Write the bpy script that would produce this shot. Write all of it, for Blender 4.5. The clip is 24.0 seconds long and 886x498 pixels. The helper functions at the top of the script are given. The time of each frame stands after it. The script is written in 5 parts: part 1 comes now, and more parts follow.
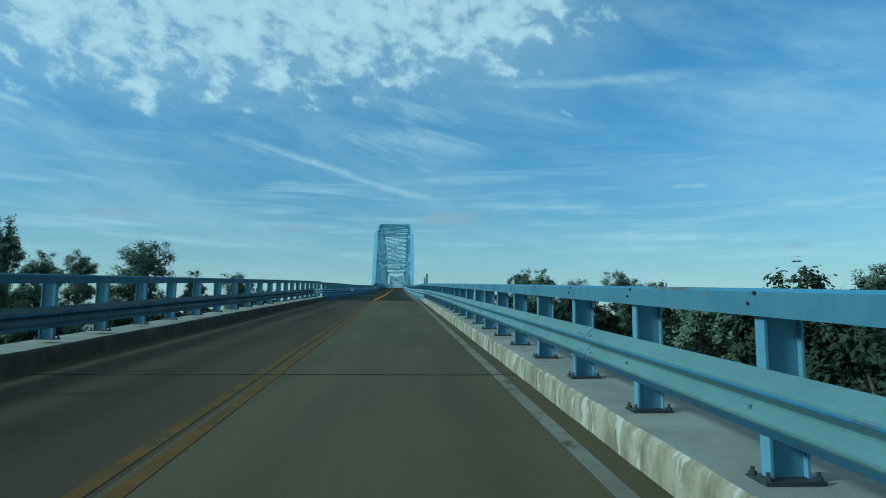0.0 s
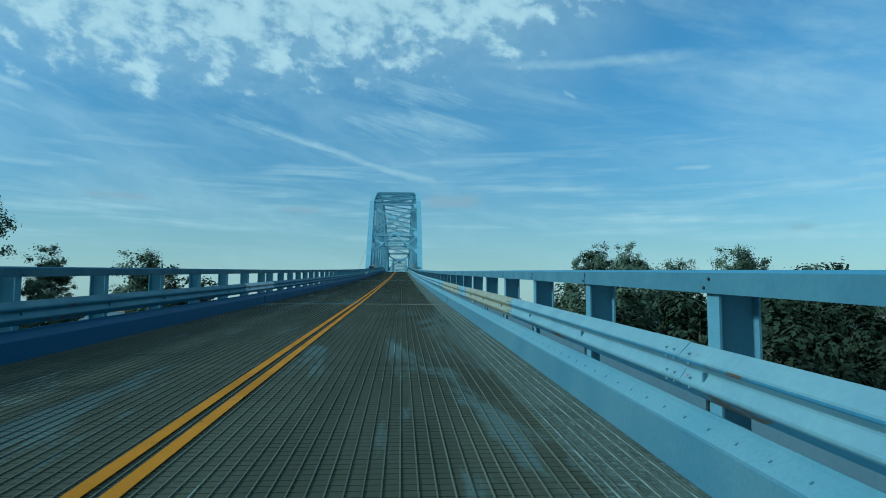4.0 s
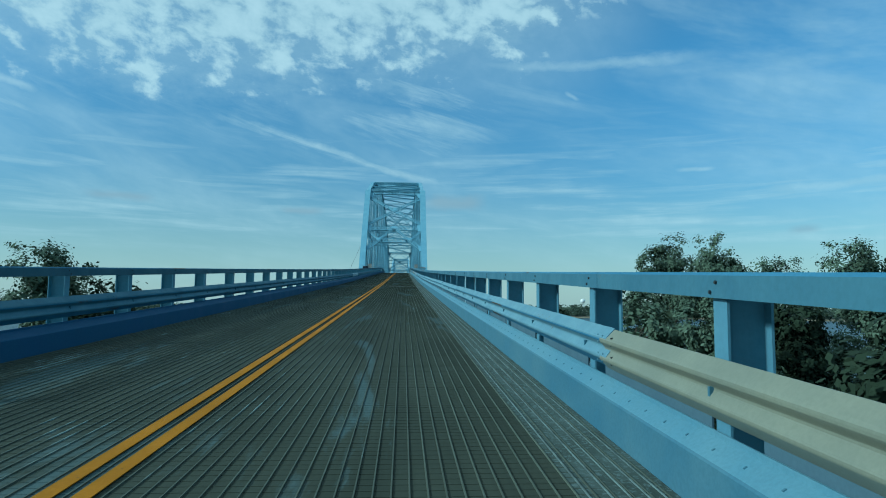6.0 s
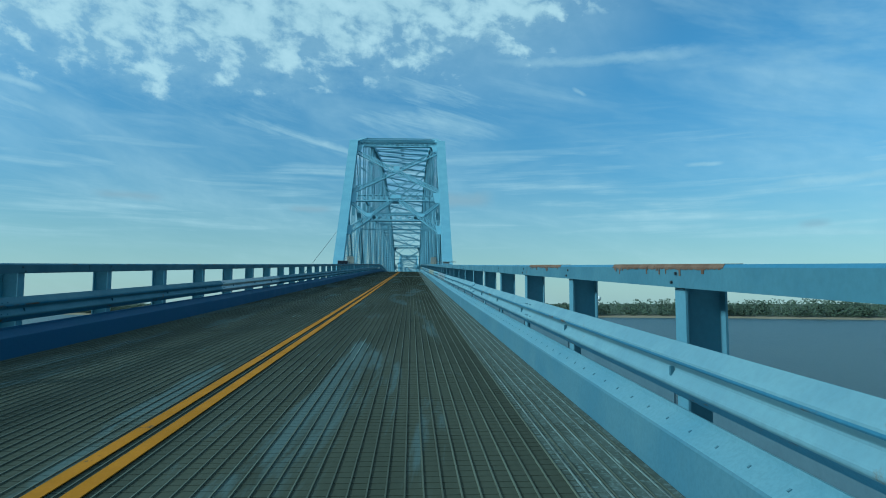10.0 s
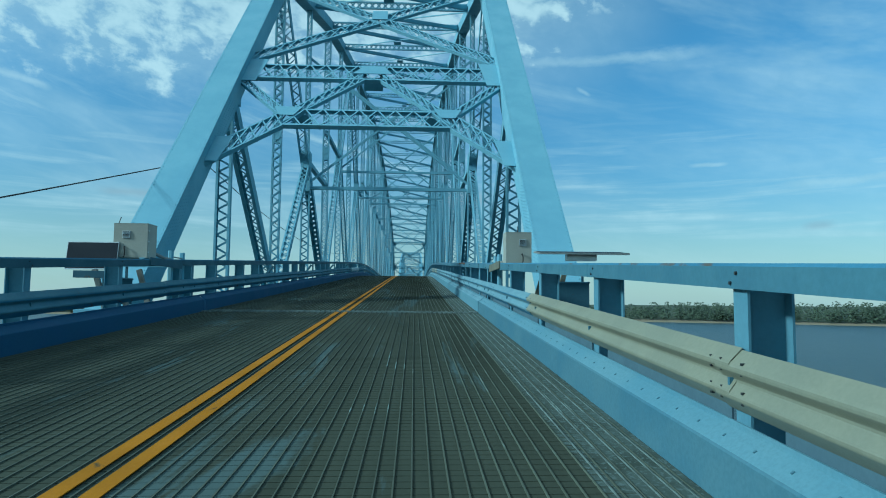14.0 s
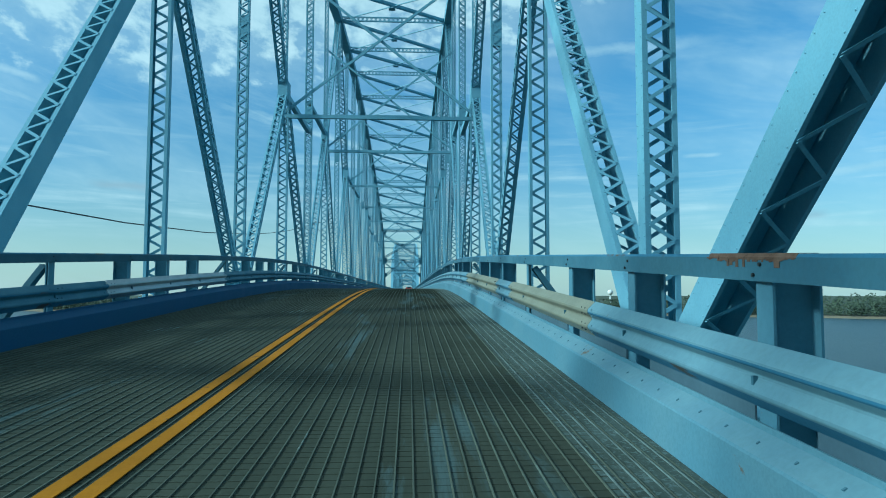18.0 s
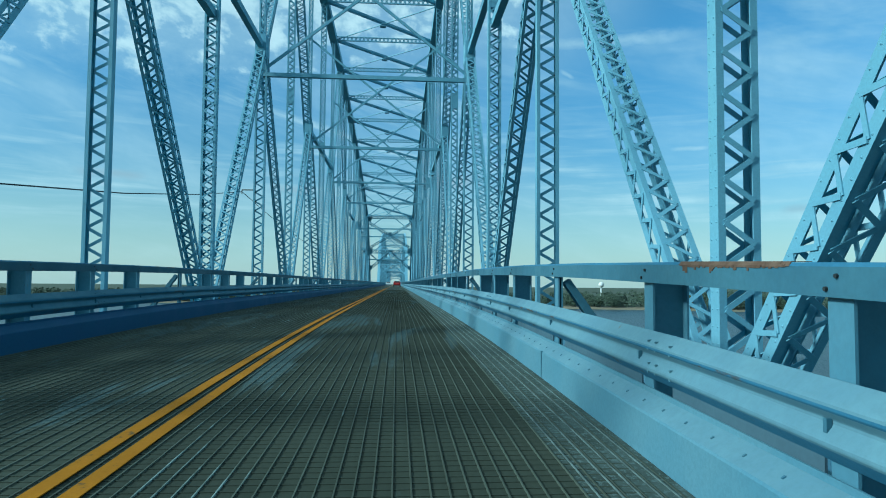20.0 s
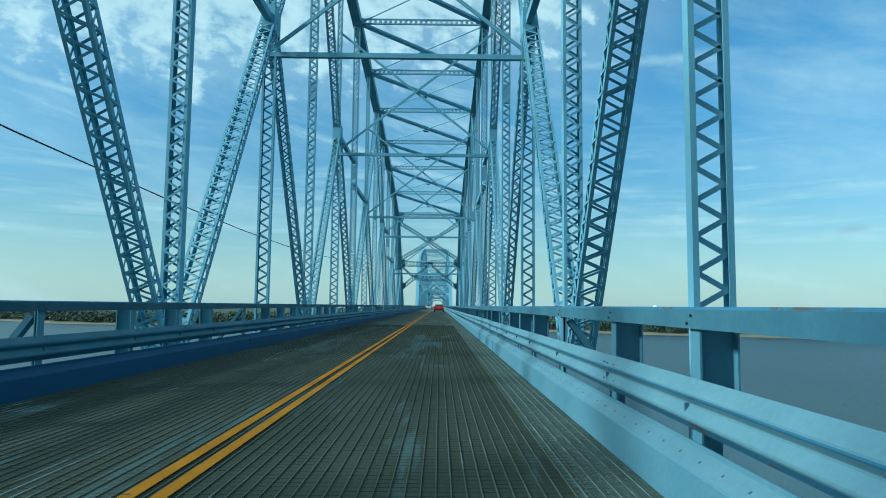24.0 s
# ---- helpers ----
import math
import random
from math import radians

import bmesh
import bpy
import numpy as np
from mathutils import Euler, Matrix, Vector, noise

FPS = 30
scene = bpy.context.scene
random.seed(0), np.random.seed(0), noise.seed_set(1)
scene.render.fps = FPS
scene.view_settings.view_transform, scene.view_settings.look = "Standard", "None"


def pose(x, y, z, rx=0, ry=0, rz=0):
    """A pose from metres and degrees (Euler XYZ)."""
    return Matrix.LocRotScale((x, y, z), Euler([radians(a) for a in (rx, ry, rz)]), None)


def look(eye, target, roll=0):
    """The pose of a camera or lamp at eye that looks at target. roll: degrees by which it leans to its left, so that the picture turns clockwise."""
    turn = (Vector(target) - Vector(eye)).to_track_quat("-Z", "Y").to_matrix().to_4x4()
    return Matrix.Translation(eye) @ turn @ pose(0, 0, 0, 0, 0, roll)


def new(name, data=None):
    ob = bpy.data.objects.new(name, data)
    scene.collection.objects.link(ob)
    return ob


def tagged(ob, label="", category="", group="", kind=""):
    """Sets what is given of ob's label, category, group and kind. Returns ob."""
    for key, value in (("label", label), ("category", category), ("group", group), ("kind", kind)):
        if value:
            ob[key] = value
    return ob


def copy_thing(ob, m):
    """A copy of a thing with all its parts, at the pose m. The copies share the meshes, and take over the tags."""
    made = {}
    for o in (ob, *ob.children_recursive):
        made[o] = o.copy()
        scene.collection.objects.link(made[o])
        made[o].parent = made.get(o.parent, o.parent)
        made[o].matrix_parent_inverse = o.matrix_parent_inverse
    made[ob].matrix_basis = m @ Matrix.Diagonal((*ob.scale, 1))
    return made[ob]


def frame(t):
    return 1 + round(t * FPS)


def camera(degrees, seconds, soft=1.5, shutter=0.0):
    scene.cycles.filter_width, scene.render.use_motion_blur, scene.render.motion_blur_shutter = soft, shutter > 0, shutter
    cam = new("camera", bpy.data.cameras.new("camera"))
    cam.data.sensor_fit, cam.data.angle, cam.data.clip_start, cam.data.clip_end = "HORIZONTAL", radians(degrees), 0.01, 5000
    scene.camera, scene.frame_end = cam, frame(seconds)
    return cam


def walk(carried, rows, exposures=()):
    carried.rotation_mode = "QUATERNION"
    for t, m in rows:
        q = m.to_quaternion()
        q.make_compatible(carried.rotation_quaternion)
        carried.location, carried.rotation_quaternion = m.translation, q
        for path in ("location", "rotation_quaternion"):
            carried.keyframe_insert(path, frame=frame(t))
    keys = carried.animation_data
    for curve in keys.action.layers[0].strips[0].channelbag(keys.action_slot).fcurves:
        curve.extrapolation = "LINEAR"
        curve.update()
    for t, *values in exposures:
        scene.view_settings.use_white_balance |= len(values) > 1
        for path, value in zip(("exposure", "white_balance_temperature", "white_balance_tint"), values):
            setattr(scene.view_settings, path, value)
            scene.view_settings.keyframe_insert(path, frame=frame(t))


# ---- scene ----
EXPOSURES = [(0.0, 0.32, 4730, -22), (13.0, 0.38, 4760, -22), (16.0, 0.55, 4780, -22), (22.0, 0.58, 4850, -22), (24.0, 0.60, 4900, -22)]
cam = camera(68.0, 24.0, soft=1.0)
# seconds, place, heading to the left, tilt up, lean
ROUTE = [
    (0, 1.64, 15.03, 2.67, -3.83, 6.28, 0.38),
    (0.5, 1.59, 21.31, 3.04, -3.46, 5.88, 0.03),
    (1, 1.57, 27.57, 3.40, -3.18, 5.71, 0.26),
    (1.5, 1.55, 33.79, 3.76, -3.36, 5.59, 0.29),
    (2, 1.53, 39.89, 4.12, -3.40, 5.62, 0.73),
    (2.5, 1.54, 45.75, 4.45, -3.95, 5.93, 0.47),
    (4.5, 1.65, 68.17, 5.65, -3.50, 4.55, 0.23),
    (5, 1.71, 73.76, 5.92, -3.49, 4.78, 0.37),
    (5.5, 1.72, 79.48, 6.21, -3.49, 5.17, 0.59),
    (6, 1.75, 85.30, 6.49, -3.46, 4.86, 0.42),
    (6.5, 1.77, 91.20, 6.79, -3.22, 4.69, 0.42),
    (7, 1.78, 97.17, 7.08, -3.22, 4.48, 0.27),
    (7.5, 1.76, 103.29, 7.40, -3.07, 4.76, 0.48),
    (8, 1.80, 109.51, 7.73, -3.25, 4.70, 0.37),
    (8.5, 1.86, 115.86, 8.06, -3.38, 4.98, 0.43),
    (9, 1.88, 122.18, 8.40, -3.16, 4.81, 0.40),
    (9.5, 1.85, 128.37, 8.73, -3.19, 4.94, 0.19),
    (10, 1.83, 134.37, 9.05, -2.75, 4.61, 0.05),
    (10.5, 1.93, 140.38, 9.38, -2.76, 4.61, 0.23),
    (12.5, 1.99, 165.58, 10.81, -3.20, 4.94, -0.26),
    (13, 1.93, 171.39, 11.14, -2.56, 4.78, 0.30),
    (13.5, 1.86, 177.03, 11.47, -2.32, 4.86, 0.51),
    (14, 1.70, 182.52, 11.79, -2.50, 4.54, 0.47),
    (14.5, 1.60, 187.94, 12.11, -2.68, 4.51, 0.60),
    (15, 1.55, 193.48, 12.43, -3.26, 4.19, 0.76),
    (15.5, 1.55, 198.53, 12.72, -3.52, 4.22, 0.35),
    (16, 1.56, 203.89, 13.04, -3.22, 4.04, 0.49),
    (16.5, 1.54, 208.99, 13.32, -3.05, 3.56, 0.28),
    (17, 1.64, 214.32, 13.64, -2.95, 3.75, 0.41),
    (17.5, 1.59, 219.48, 13.94, -3.02, 3.53, 0.43),
    (18, 1.67, 224.71, 14.24, -2.98, 3.83, 0.08),
    (18.5, 1.61, 230.16, 14.55, -2.83, 3.48, 0.30),
    (20.5, 1.73, 250.87, 15.53, -4.19, 2.60, 0.49),
    (21, 1.72, 256.37, 15.63, -3.44, 1.01, 0.56),
    (21.5, 1.69, 261.64, 15.69, -3.60, 0.75, 0.65),
    (22, 1.67, 266.86, 15.70, -4.25, 0.63, 0.86),
    (22.5, 1.62, 272.28, 15.70, -4.00, 0.76, 0.77),
    (23, 1.71, 277.85, 15.71, -3.57, 0.84, 0.63),
    (23.5, 1.71, 283.52, 15.71, -3.25, 0.72, 0.25),
    (24, 1.81, 289.32, 15.71, -0.27, 4.94, 0.61),
]
walk(cam, [(t, pose(x, y, z, 0, 0, yaw) @ pose(0, 0, 0, 90 + tilt, 0, 0) @ pose(0, 0, 0, 0, 0, lean))
           for t, x, y, z, yaw, tilt, lean in ROUTE], EXPOSURES)

# ---- light ----
SUN_DIR = Vector((-0.79, -0.21, 0.42)).normalized()      # towards the sun
sun_el = math.asin(SUN_DIR.z)
sun_az = math.atan2(SUN_DIR.x, SUN_DIR.y)
sun = new("sun", bpy.data.lights.new("sun", "SUN"))
sun.data.energy, sun.data.angle, sun.data.color = 2.8, radians(7.0), (1.0, 0.95, 0.87)
sun.matrix_world = look(SUN_DIR * 100, (0, 0, 0))


class Nodes:
    """Short hand for node trees."""

    def __init__(self, tree):
        self.tree = tree

    def add(self, kind, ins=(), **props):
        n = self.tree.nodes.new(kind)
        if "operation" in props:
            n.operation, n.use_clamp = props["operation"], props.get("use_clamp", False)
        if "interpolation_type" in props:
            n.interpolation_type = props["interpolation_type"]
        if "data_type" in props:
            n.data_type = props["data_type"]
        for k, v in dict(ins).items():
            if isinstance(v, bpy.types.NodeSocket):
                self.tree.links.new(v, n.inputs[k])
            else:
                n.inputs[k].default_value = v
        return n

    def op(self, kind, a, b=0.0, clamp=False):
        return self.add("ShaderNodeMath", {0: a, 1: b}, operation=kind, use_clamp=clamp).outputs[0]

    def span(self, v, lo, hi, to0=0.0, to1=1.0):
        return self.add("ShaderNodeMapRange", {"Value": v, "From Min": lo, "From Max": hi, "To Min": to0, "To Max": to1},
                        interpolation_type="SMOOTHSTEP").outputs[0]

    def noise(self, vec, scale, detail=4.0, rough=0.55, dist=0.0):
        return self.add("ShaderNodeTexNoise", {"Vector": vec, "Scale": scale, "Detail": detail, "Roughness": rough, "Distortion": dist}).outputs[0]

    def mix(self, fac, a, b):
        n = self.add("ShaderNodeMix", data_type="RGBA")
        for k, v in ((0, fac), (6, a), (7, b)):
            if isinstance(v, bpy.types.NodeSocket):
                self.tree.links.new(v, n.inputs[k])
            else:
                n.inputs[k].default_value = v
        return n.outputs[2]


def rgb(r, g, b):
    return (r, g, b, 1.0)


world = bpy.data.worlds.new("sky")
scene.world = world
world.use_nodes = True
world.node_tree.nodes.clear()
wn = Nodes(world.node_tree)
sky = wn.add("ShaderNodeTexSky")
sky.sky_type, sky.sun_disc, sky.sun_elevation, sky.sun_rotation = "NISHITA", False, sun_el, sun_az
sky.altitude, sky.air_density, sky.dust_density, sky.ozone_density = 100.0, 1.0, 0.6, 2.0
tc = wn.add("ShaderNodeTexCoord").outputs["Generated"]
sx = wn.add("ShaderNodeSeparateXYZ", {0: tc})
dx, dy, dz = sx.outputs
az = wn.op("ARCTAN2", dx, dy)
height = wn.op("ARCSINE", dz)
el = wn.op("SUBTRACT", height, radians(3.6))       # the clouds' heights count from here


def blob(a, e, ra, re):
    """1 in the middle of an oval of the sky, 0 past its rim."""
    u = wn.op("DIVIDE", wn.op("SUBTRACT", az, radians(a)), radians(ra))
    v = wn.op("DIVIDE", wn.op("SUBTRACT", el, radians(e)), radians(re))
    return wn.span(wn.op("ADD", wn.op("MULTIPLY", u, u), wn.op("MULTIPLY", v, v)), 0.0, 1.0, 1.0, 0.0)


def mul(*v):
    out = v[0]
    for w in v[1:]:
        out = wn.op("MULTIPLY", out, w)
    return out


def most(*v):
    out = v[0]
    for w in v[1:]:
        out = wn.op("MAXIMUM", out, w)
    return out


def grid(ka, ke, lean=0.0):
    """Sky directions as a plane, drawn out along the horizon; lean makes the rows fall to the right."""
    return wn.add("ShaderNodeCombineXYZ", {0: wn.op("MULTIPLY", az, ka), 1: wn.op("MULTIPLY", wn.op("ADD", el, wn.op("MULTIPLY", az, lean)), ke)}).outputs[0]


fray = wn.op("SUBTRACT", wn.noise(grid(9.0, 16.0), 1.6, 6.0, 0.65), 0.5)


def trail(a0, e0, a1, e1, wide, soft=0.25):
    """A drawn-out wisp from one direction of the sky to another, frayed at its rim."""
    da, de = radians(a1 - a0), radians(e1 - e0)
    ln = math.hypot(da, de)
    ua, ue = wn.op("SUBTRACT", az, radians(a0)), wn.op("SUBTRACT", el, radians(e0))
    along = wn.op("ADD", wn.op("MULTIPLY", ua, da / ln ** 2), wn.op("MULTIPLY", ue, de / ln ** 2))
    over = wn.op("ADD", wn.op("MULTIPLY", ua, -de / ln), wn.op("MULTIPLY", ue, da / ln))
    over = wn.op("ABSOLUTE", wn.op("ADD", over, wn.op("MULTIPLY", fray, radians(wide) * 1.6)))
    return mul(wn.span(along, 0.0, soft), wn.span(along, 1.0 - soft, 1.0, 1.0, 0.0), wn.span(over, 0.0, radians(wide), 1.0, 0.0))


# a sheet of fine cells high on the left, its lower rim rising to the right
rim = wn.op("ADD", wn.span(az, radians(-20), radians(6), radians(12.2), radians(14.6)), wn.span(az, radians(8), radians(26), 0.0, radians(14)))
inside = wn.op("ADD", wn.op("SUBTRACT", el, rim), wn.op("MULTIPLY", fray, 0.16))
cells = wn.noise(grid(1.0, 1.4, 0.15), 23.0, 6.0, 0.58, 0.2)
broad = wn.noise(grid(1.0, 1.7, 0.2), 6.0, 4.0, 0.6, 0.3)
sheet = wn.op("ADD", wn.op("ADD", wn.op("MULTIPLY", cells, 1.25), wn.op("MULTIPLY", broad, 0.55)), wn.span(inside, -0.02, 0.14, -0.35, 0.12))
sheet = mul(wn.span(sheet, 0.56, 1.04), wn.span(inside, -0.02, 0.03), 0.86)
thin = most(wn.op("MULTIPLY", wn.span(inside, -0.05, 0.10), 0.42), mul(blob(7, 22, 18, 11), 0.30), mul(blob(16.5, 21.5, 4.5, 2.0), wn.span(cells, 0.4, 0.65), 0.6))
# wisps that fan out below it
comb = wn.noise(grid(5.0, 30.0, 0.28), 1.2, 7.0, 0.62, 0.4)
fan = mul(wn.span(comb, 0.35, 0.75), most(blob(1.5, 13.0, 10, 6.5), mul(blob(-20, 12, 16, 3.2), 0.55), mul(blob(-31, 11.5, 7, 3), 0.9)), 0.55)
wisps = most(mul(trail(-19, 12.7, 6.5, 6.0, 0.7, 0.25), wn.span(comb, 0.25, 0.62), 0.62), mul(trail(1, 17.0, 30, 16.2, 0.9, 0.35), 0.42), mul(trail(-36, 13.5, -28, 11.6, 0.7), 0.5),
             mul(trail(13.8, 14.6, 15.6, 13.6, 0.3, 0.4), 0.4), fan)
veil = mul(wn.span(wn.noise(grid(4.0, 16.0, 0.2), 0.6, 5.0, 0.6, 0.4), 0.36, 0.8), 0.45)
# long thin banks low over the horizon, and a few small heaps
low_rows = wn.span(wn.noise(grid(3.0, 40.0), 1.3, 5.0, 0.55, 0.3), 0.40, 0.78)
low_rows = mul(low_rows, wn.span(el, 0.0, 0.04), wn.span(el, 0.10, 0.24, 0.6, 0.1))
bars = most(mul(trail(22.5, 7.6, 27, 7.5, 0.3, 0.4), 0.45), mul(trail(28, 5.4, 42, 5.8, 0.7, 0.3), 0.45))
heap = most(mul(trail(1.2, 5.2, 7.6, 5.4, 1.0, 0.3), 0.8), mul(trail(-11, 4.4, -6.6, 4.3, 0.4, 0.3), 0.7), mul(trail(-26, 4.8, -20, 4.7, 0.5, 0.3), 0.7),
            mul(trail(31.0, 2.3, 33.8, 2.5, 0.5, 0.4), 0.5))
cover = most(sheet, thin, wisps, veil, low_rows, bars)
haze = wn.span(height, -0.03, 0.2, 0.62, 0.0)
cloud_light = wn.mix(wn.span(cells, 0.3, 0.75), rgb(6.4, 7.0, 7.3), rgb(8.3, 8.5, 8.5))
lifted = wn.mix(wn.span(height, 0.02, 0.40), rgb(1.0, 1.0, 1.0), rgb(1.12, 1.36, 1.43))
gain = wn.add("ShaderNodeMix", data_type="RGBA")
gain.blend_type = "MULTIPLY"
for k, v in ((6, sky.outputs[0]), (7, lifted)):
    world.node_tree.links.new(v, gain.inputs[k])
gain.inputs[0].default_value = 1.0
clear = wn.mix(haze, gain.outputs[2], rgb(6.2, 6.8, 6.5))
sky_col = wn.mix(heap, wn.mix(cover, clear, cloud_light), rgb(4.2, 4.7, 5.3))
bg = wn.add("ShaderNodeBackground", {"Color": sky_col, "Strength": 0.066})
wn.add("ShaderNodeOutputWorld", {"Surface": bg.outputs[0]})


# ---- materials ----
def material(name, base, alt=None, scale=3.0, rough=0.6, metal=0.0, bump=0.15, fine=40.0, spots=None, spot_at=0.66, spot_scale=2.0,
             stretch=(1, 1, 1), vary=0.0, spec=0.5):
    """A surface whose colour drifts between base and alt, with fine grain, and stains of the colour spots where its noise is high."""
    m = bpy.data.materials.new(name)
    m.use_nodes = True
    m.node_tree.nodes.clear()
    n = Nodes(m.node_tree)
    pos = n.add("ShaderNodeNewGeometry").outputs["Position"]
    vec = n.add("ShaderNodeMapping", {"Vector": pos, "Scale": stretch}).outputs[0]
    broad = n.noise(vec, scale, 5.0, 0.6)
    grain = n.noise(pos, fine, 4.0, 0.6)
    alt = alt or tuple(c * 0.75 for c in base)
    col = n.mix(n.span(broad, 0.3, 0.7), rgb(*base), rgb(*alt))
    col = n.mix(n.span(grain, 0.3, 0.75, 0.0, 0.3), col, rgb(*(c * 0.6 for c in base)))
    if vary:
        rnd = n.add("ShaderNodeObjectInfo").outputs["Random"]
        isl = n.add("ShaderNodeNewGeometry").outputs["Random Per Island"]
        f = n.op("MULTIPLY", n.op("ADD", rnd, isl), 0.5)
        col = n.mix(n.op("MULTIPLY", f, vary), col, rgb(*(c * 0.45 for c in alt)))
    ruf = n.span(broad, 0.2, 0.8, rough * 0.85, min(1.0, rough * 1.15))
    if spots:
        s = n.noise(vec, spot_scale, 8.0, 0.68, 0.5)
        mask = n.span(s, spot_at, spot_at + 0.07)
        col = n.mix(mask, col, rgb(*spots))
    b = n.add("ShaderNodeBump", {"Height": n.op("ADD", grain, broad), "Strength": bump, "Distance": 0.01})
    p = n.add("ShaderNodeBsdfPrincipled", {"Base Color": col, "Roughness": ruf, "Metallic": metal, "Specular IOR Level": spec, "Normal": b.outputs[0]})
    n.add("ShaderNodeOutputMaterial", {"Surface": p.outputs[0]})
    return m


BLUE = material("blue_paint", (0.212, 0.378, 0.478), (0.178, 0.334, 0.44), 0.9, 0.6, spec=0.35, bump=0.1, spots=(0.15, 0.10, 0.06), spot_at=0.70, spot_scale=2.2)
BLUE_RAIL = material("blue_rail_paint", (0.08, 0.162, 0.214), (0.06, 0.13, 0.186), 1.6, 0.6, spec=0.3, bump=0.14, fine=25, spots=(0.10, 0.075, 0.055), spot_at=0.655, spot_scale=3.4)
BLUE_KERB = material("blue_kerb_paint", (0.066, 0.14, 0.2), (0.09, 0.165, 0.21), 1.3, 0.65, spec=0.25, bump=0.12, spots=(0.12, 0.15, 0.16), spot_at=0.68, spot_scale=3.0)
RUST_EDGE = material("rust_streaked_blue_paint", (0.0651, 0.165, 0.265), (0.0498, 0.134, 0.224), 1.6, 0.65, spec=0.3, bump=0.25, fine=30, spots=(0.075, 0.055, 0.034), spot_at=0.57, spot_scale=2.2,
                     stretch=(1, 0.45, 1))
POST_PAINT = material("blue_post_paint", (0.125, 0.232, 0.305), (0.10, 0.20, 0.272), 1.6, 0.6, spec=0.3, bump=0.14, fine=25, spots=(0.11, 0.08, 0.055), spot_at=0.67, spot_scale=3.4)
TEAL_RAIL = material("teal_rail_paint", (0.105, 0.176, 0.182), (0.082, 0.146, 0.158), 1.6, 0.6, spec=0.3, bump=0.14, fine=25, spots=(0.08, 0.07, 0.05), spot_at=0.66, spot_scale=3.4)
PALE_RAIL = material("pale_rail_paint", (0.162, 0.261, 0.313), (0.132, 0.222, 0.283), 1.6, 0.6, spec=0.3, bump=0.14, fine=25, spots=(0.13, 0.0918, 0.0594), spot_at=0.655, spot_scale=3.4)
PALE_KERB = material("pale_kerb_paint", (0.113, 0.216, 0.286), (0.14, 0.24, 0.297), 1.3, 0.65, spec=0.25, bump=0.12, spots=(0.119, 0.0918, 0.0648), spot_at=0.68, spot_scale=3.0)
BOLT = material("dark_bolt_steel", (0.03, 0.04, 0.05), (0.045, 0.045, 0.04), 8.0, 0.6, metal=0.4)
CREAM = material("weathered_cream_steel", (0.246, 0.245, 0.18), (0.199, 0.205, 0.158), 1.2, 0.5, metal=0.15, bump=0.1, spots=(0.22, 0.15, 0.09), spot_at=0.7)
GALV = material("galvanised_steel", (0.408, 0.442, 0.459), (0.306, 0.348, 0.374), 2.0, 0.32, metal=0.75, bump=0.08)
CONCRETE = material("deck_concrete", (0.070, 0.059, 0.032), (0.050, 0.043, 0.025), 0.5, 0.95, spec=0.15, bump=0.3, fine=60, spots=(0.06, 0.055, 0.05), spot_at=0.66,
                    spot_scale=0.5, stretch=(2.0, 0.25, 1))
DARK_CONCRETE = material("dark_deck_concrete", (0.042, 0.032, 0.017), (0.030, 0.0235, 0.013), 0.5, 0.95, spec=0.15, bump=0.3, fine=60, spots=(0.045, 0.04, 0.03), spot_at=0.66, spot_scale=0.5, stretch=(2.0, 0.25, 1))
# left kerb concrete, darkened both for grime and for the shade on it
LEFT_KERB = material("grimy_shaded_concrete", (0.075, 0.059, 0.04), (0.042, 0.034, 0.024), 2.2, 0.95, spec=0.15, bump=0.5, fine=30, spots=(0.13, 0.12, 0.10), spot_at=0.66, spot_scale=2.6)
# teal of the approach beams darkened for shade on the left, with stains
SHADED_TEAL = material("shaded_teal_paint", (0.045, 0.075, 0.08), (0.03, 0.052, 0.058), 1.6, 0.7, spec=0.25, bump=0.14, fine=25, spots=(0.05, 0.045, 0.035), spot_at=0.66, spot_scale=3.0)
KERB_STONE = material("kerb_concrete", (0.30, 0.275, 0.20), (0.12, 0.105, 0.068), 3.2, 0.9, spec=0.2, bump=0.6, fine=24, spots=(0.36, 0.345, 0.29), spot_at=0.53,
                      spot_scale=2.4, stretch=(1, 1.5, 0.45))
LEDGE = material("ledge_concrete", (0.235, 0.24, 0.205), (0.16, 0.165, 0.14), 1.5, 0.9, spec=0.2, bump=0.5, fine=30, spots=(0.07, 0.065, 0.05), spot_at=0.62, spot_scale=2.0)
GRATE = material("grating_steel", (0.125, 0.143, 0.11), (0.0794, 0.0896, 0.0691), 0.6, 0.7, vary=0.7, spec=0.2, bump=0.2, fine=50, stretch=(1.5, 0.3, 1), spots=(0.218, 0.275, 0.262),
                 spot_at=0.60, spot_scale=0.8)
GRATE_EDGE = material("grating_edge_steel", (0.17, 0.21, 0.20), (0.06, 0.075, 0.072), 5.0, 0.65, metal=0.05, bump=0.2)
# dark colour of the sheet that stands in for the grating's open gaps
DARK_DECK = material("dark_deck_sheet", (0.053, 0.06, 0.044), (0.034, 0.04, 0.03), 0.7, 0.95, spec=0.15, spots=(0.0704, 0.0973, 0.0973), spot_at=0.55, spot_scale=0.5, stretch=(2, 0.25, 1))
DUST = material("grit_in_grating", (0.05, 0.062, 0.052), (0.085, 0.108, 0.1), 2.5, 0.95, spec=0.15, bump=0.4, fine=30, spots=(0.115, 0.145, 0.14), spot_at=0.52, spot_scale=26.0)
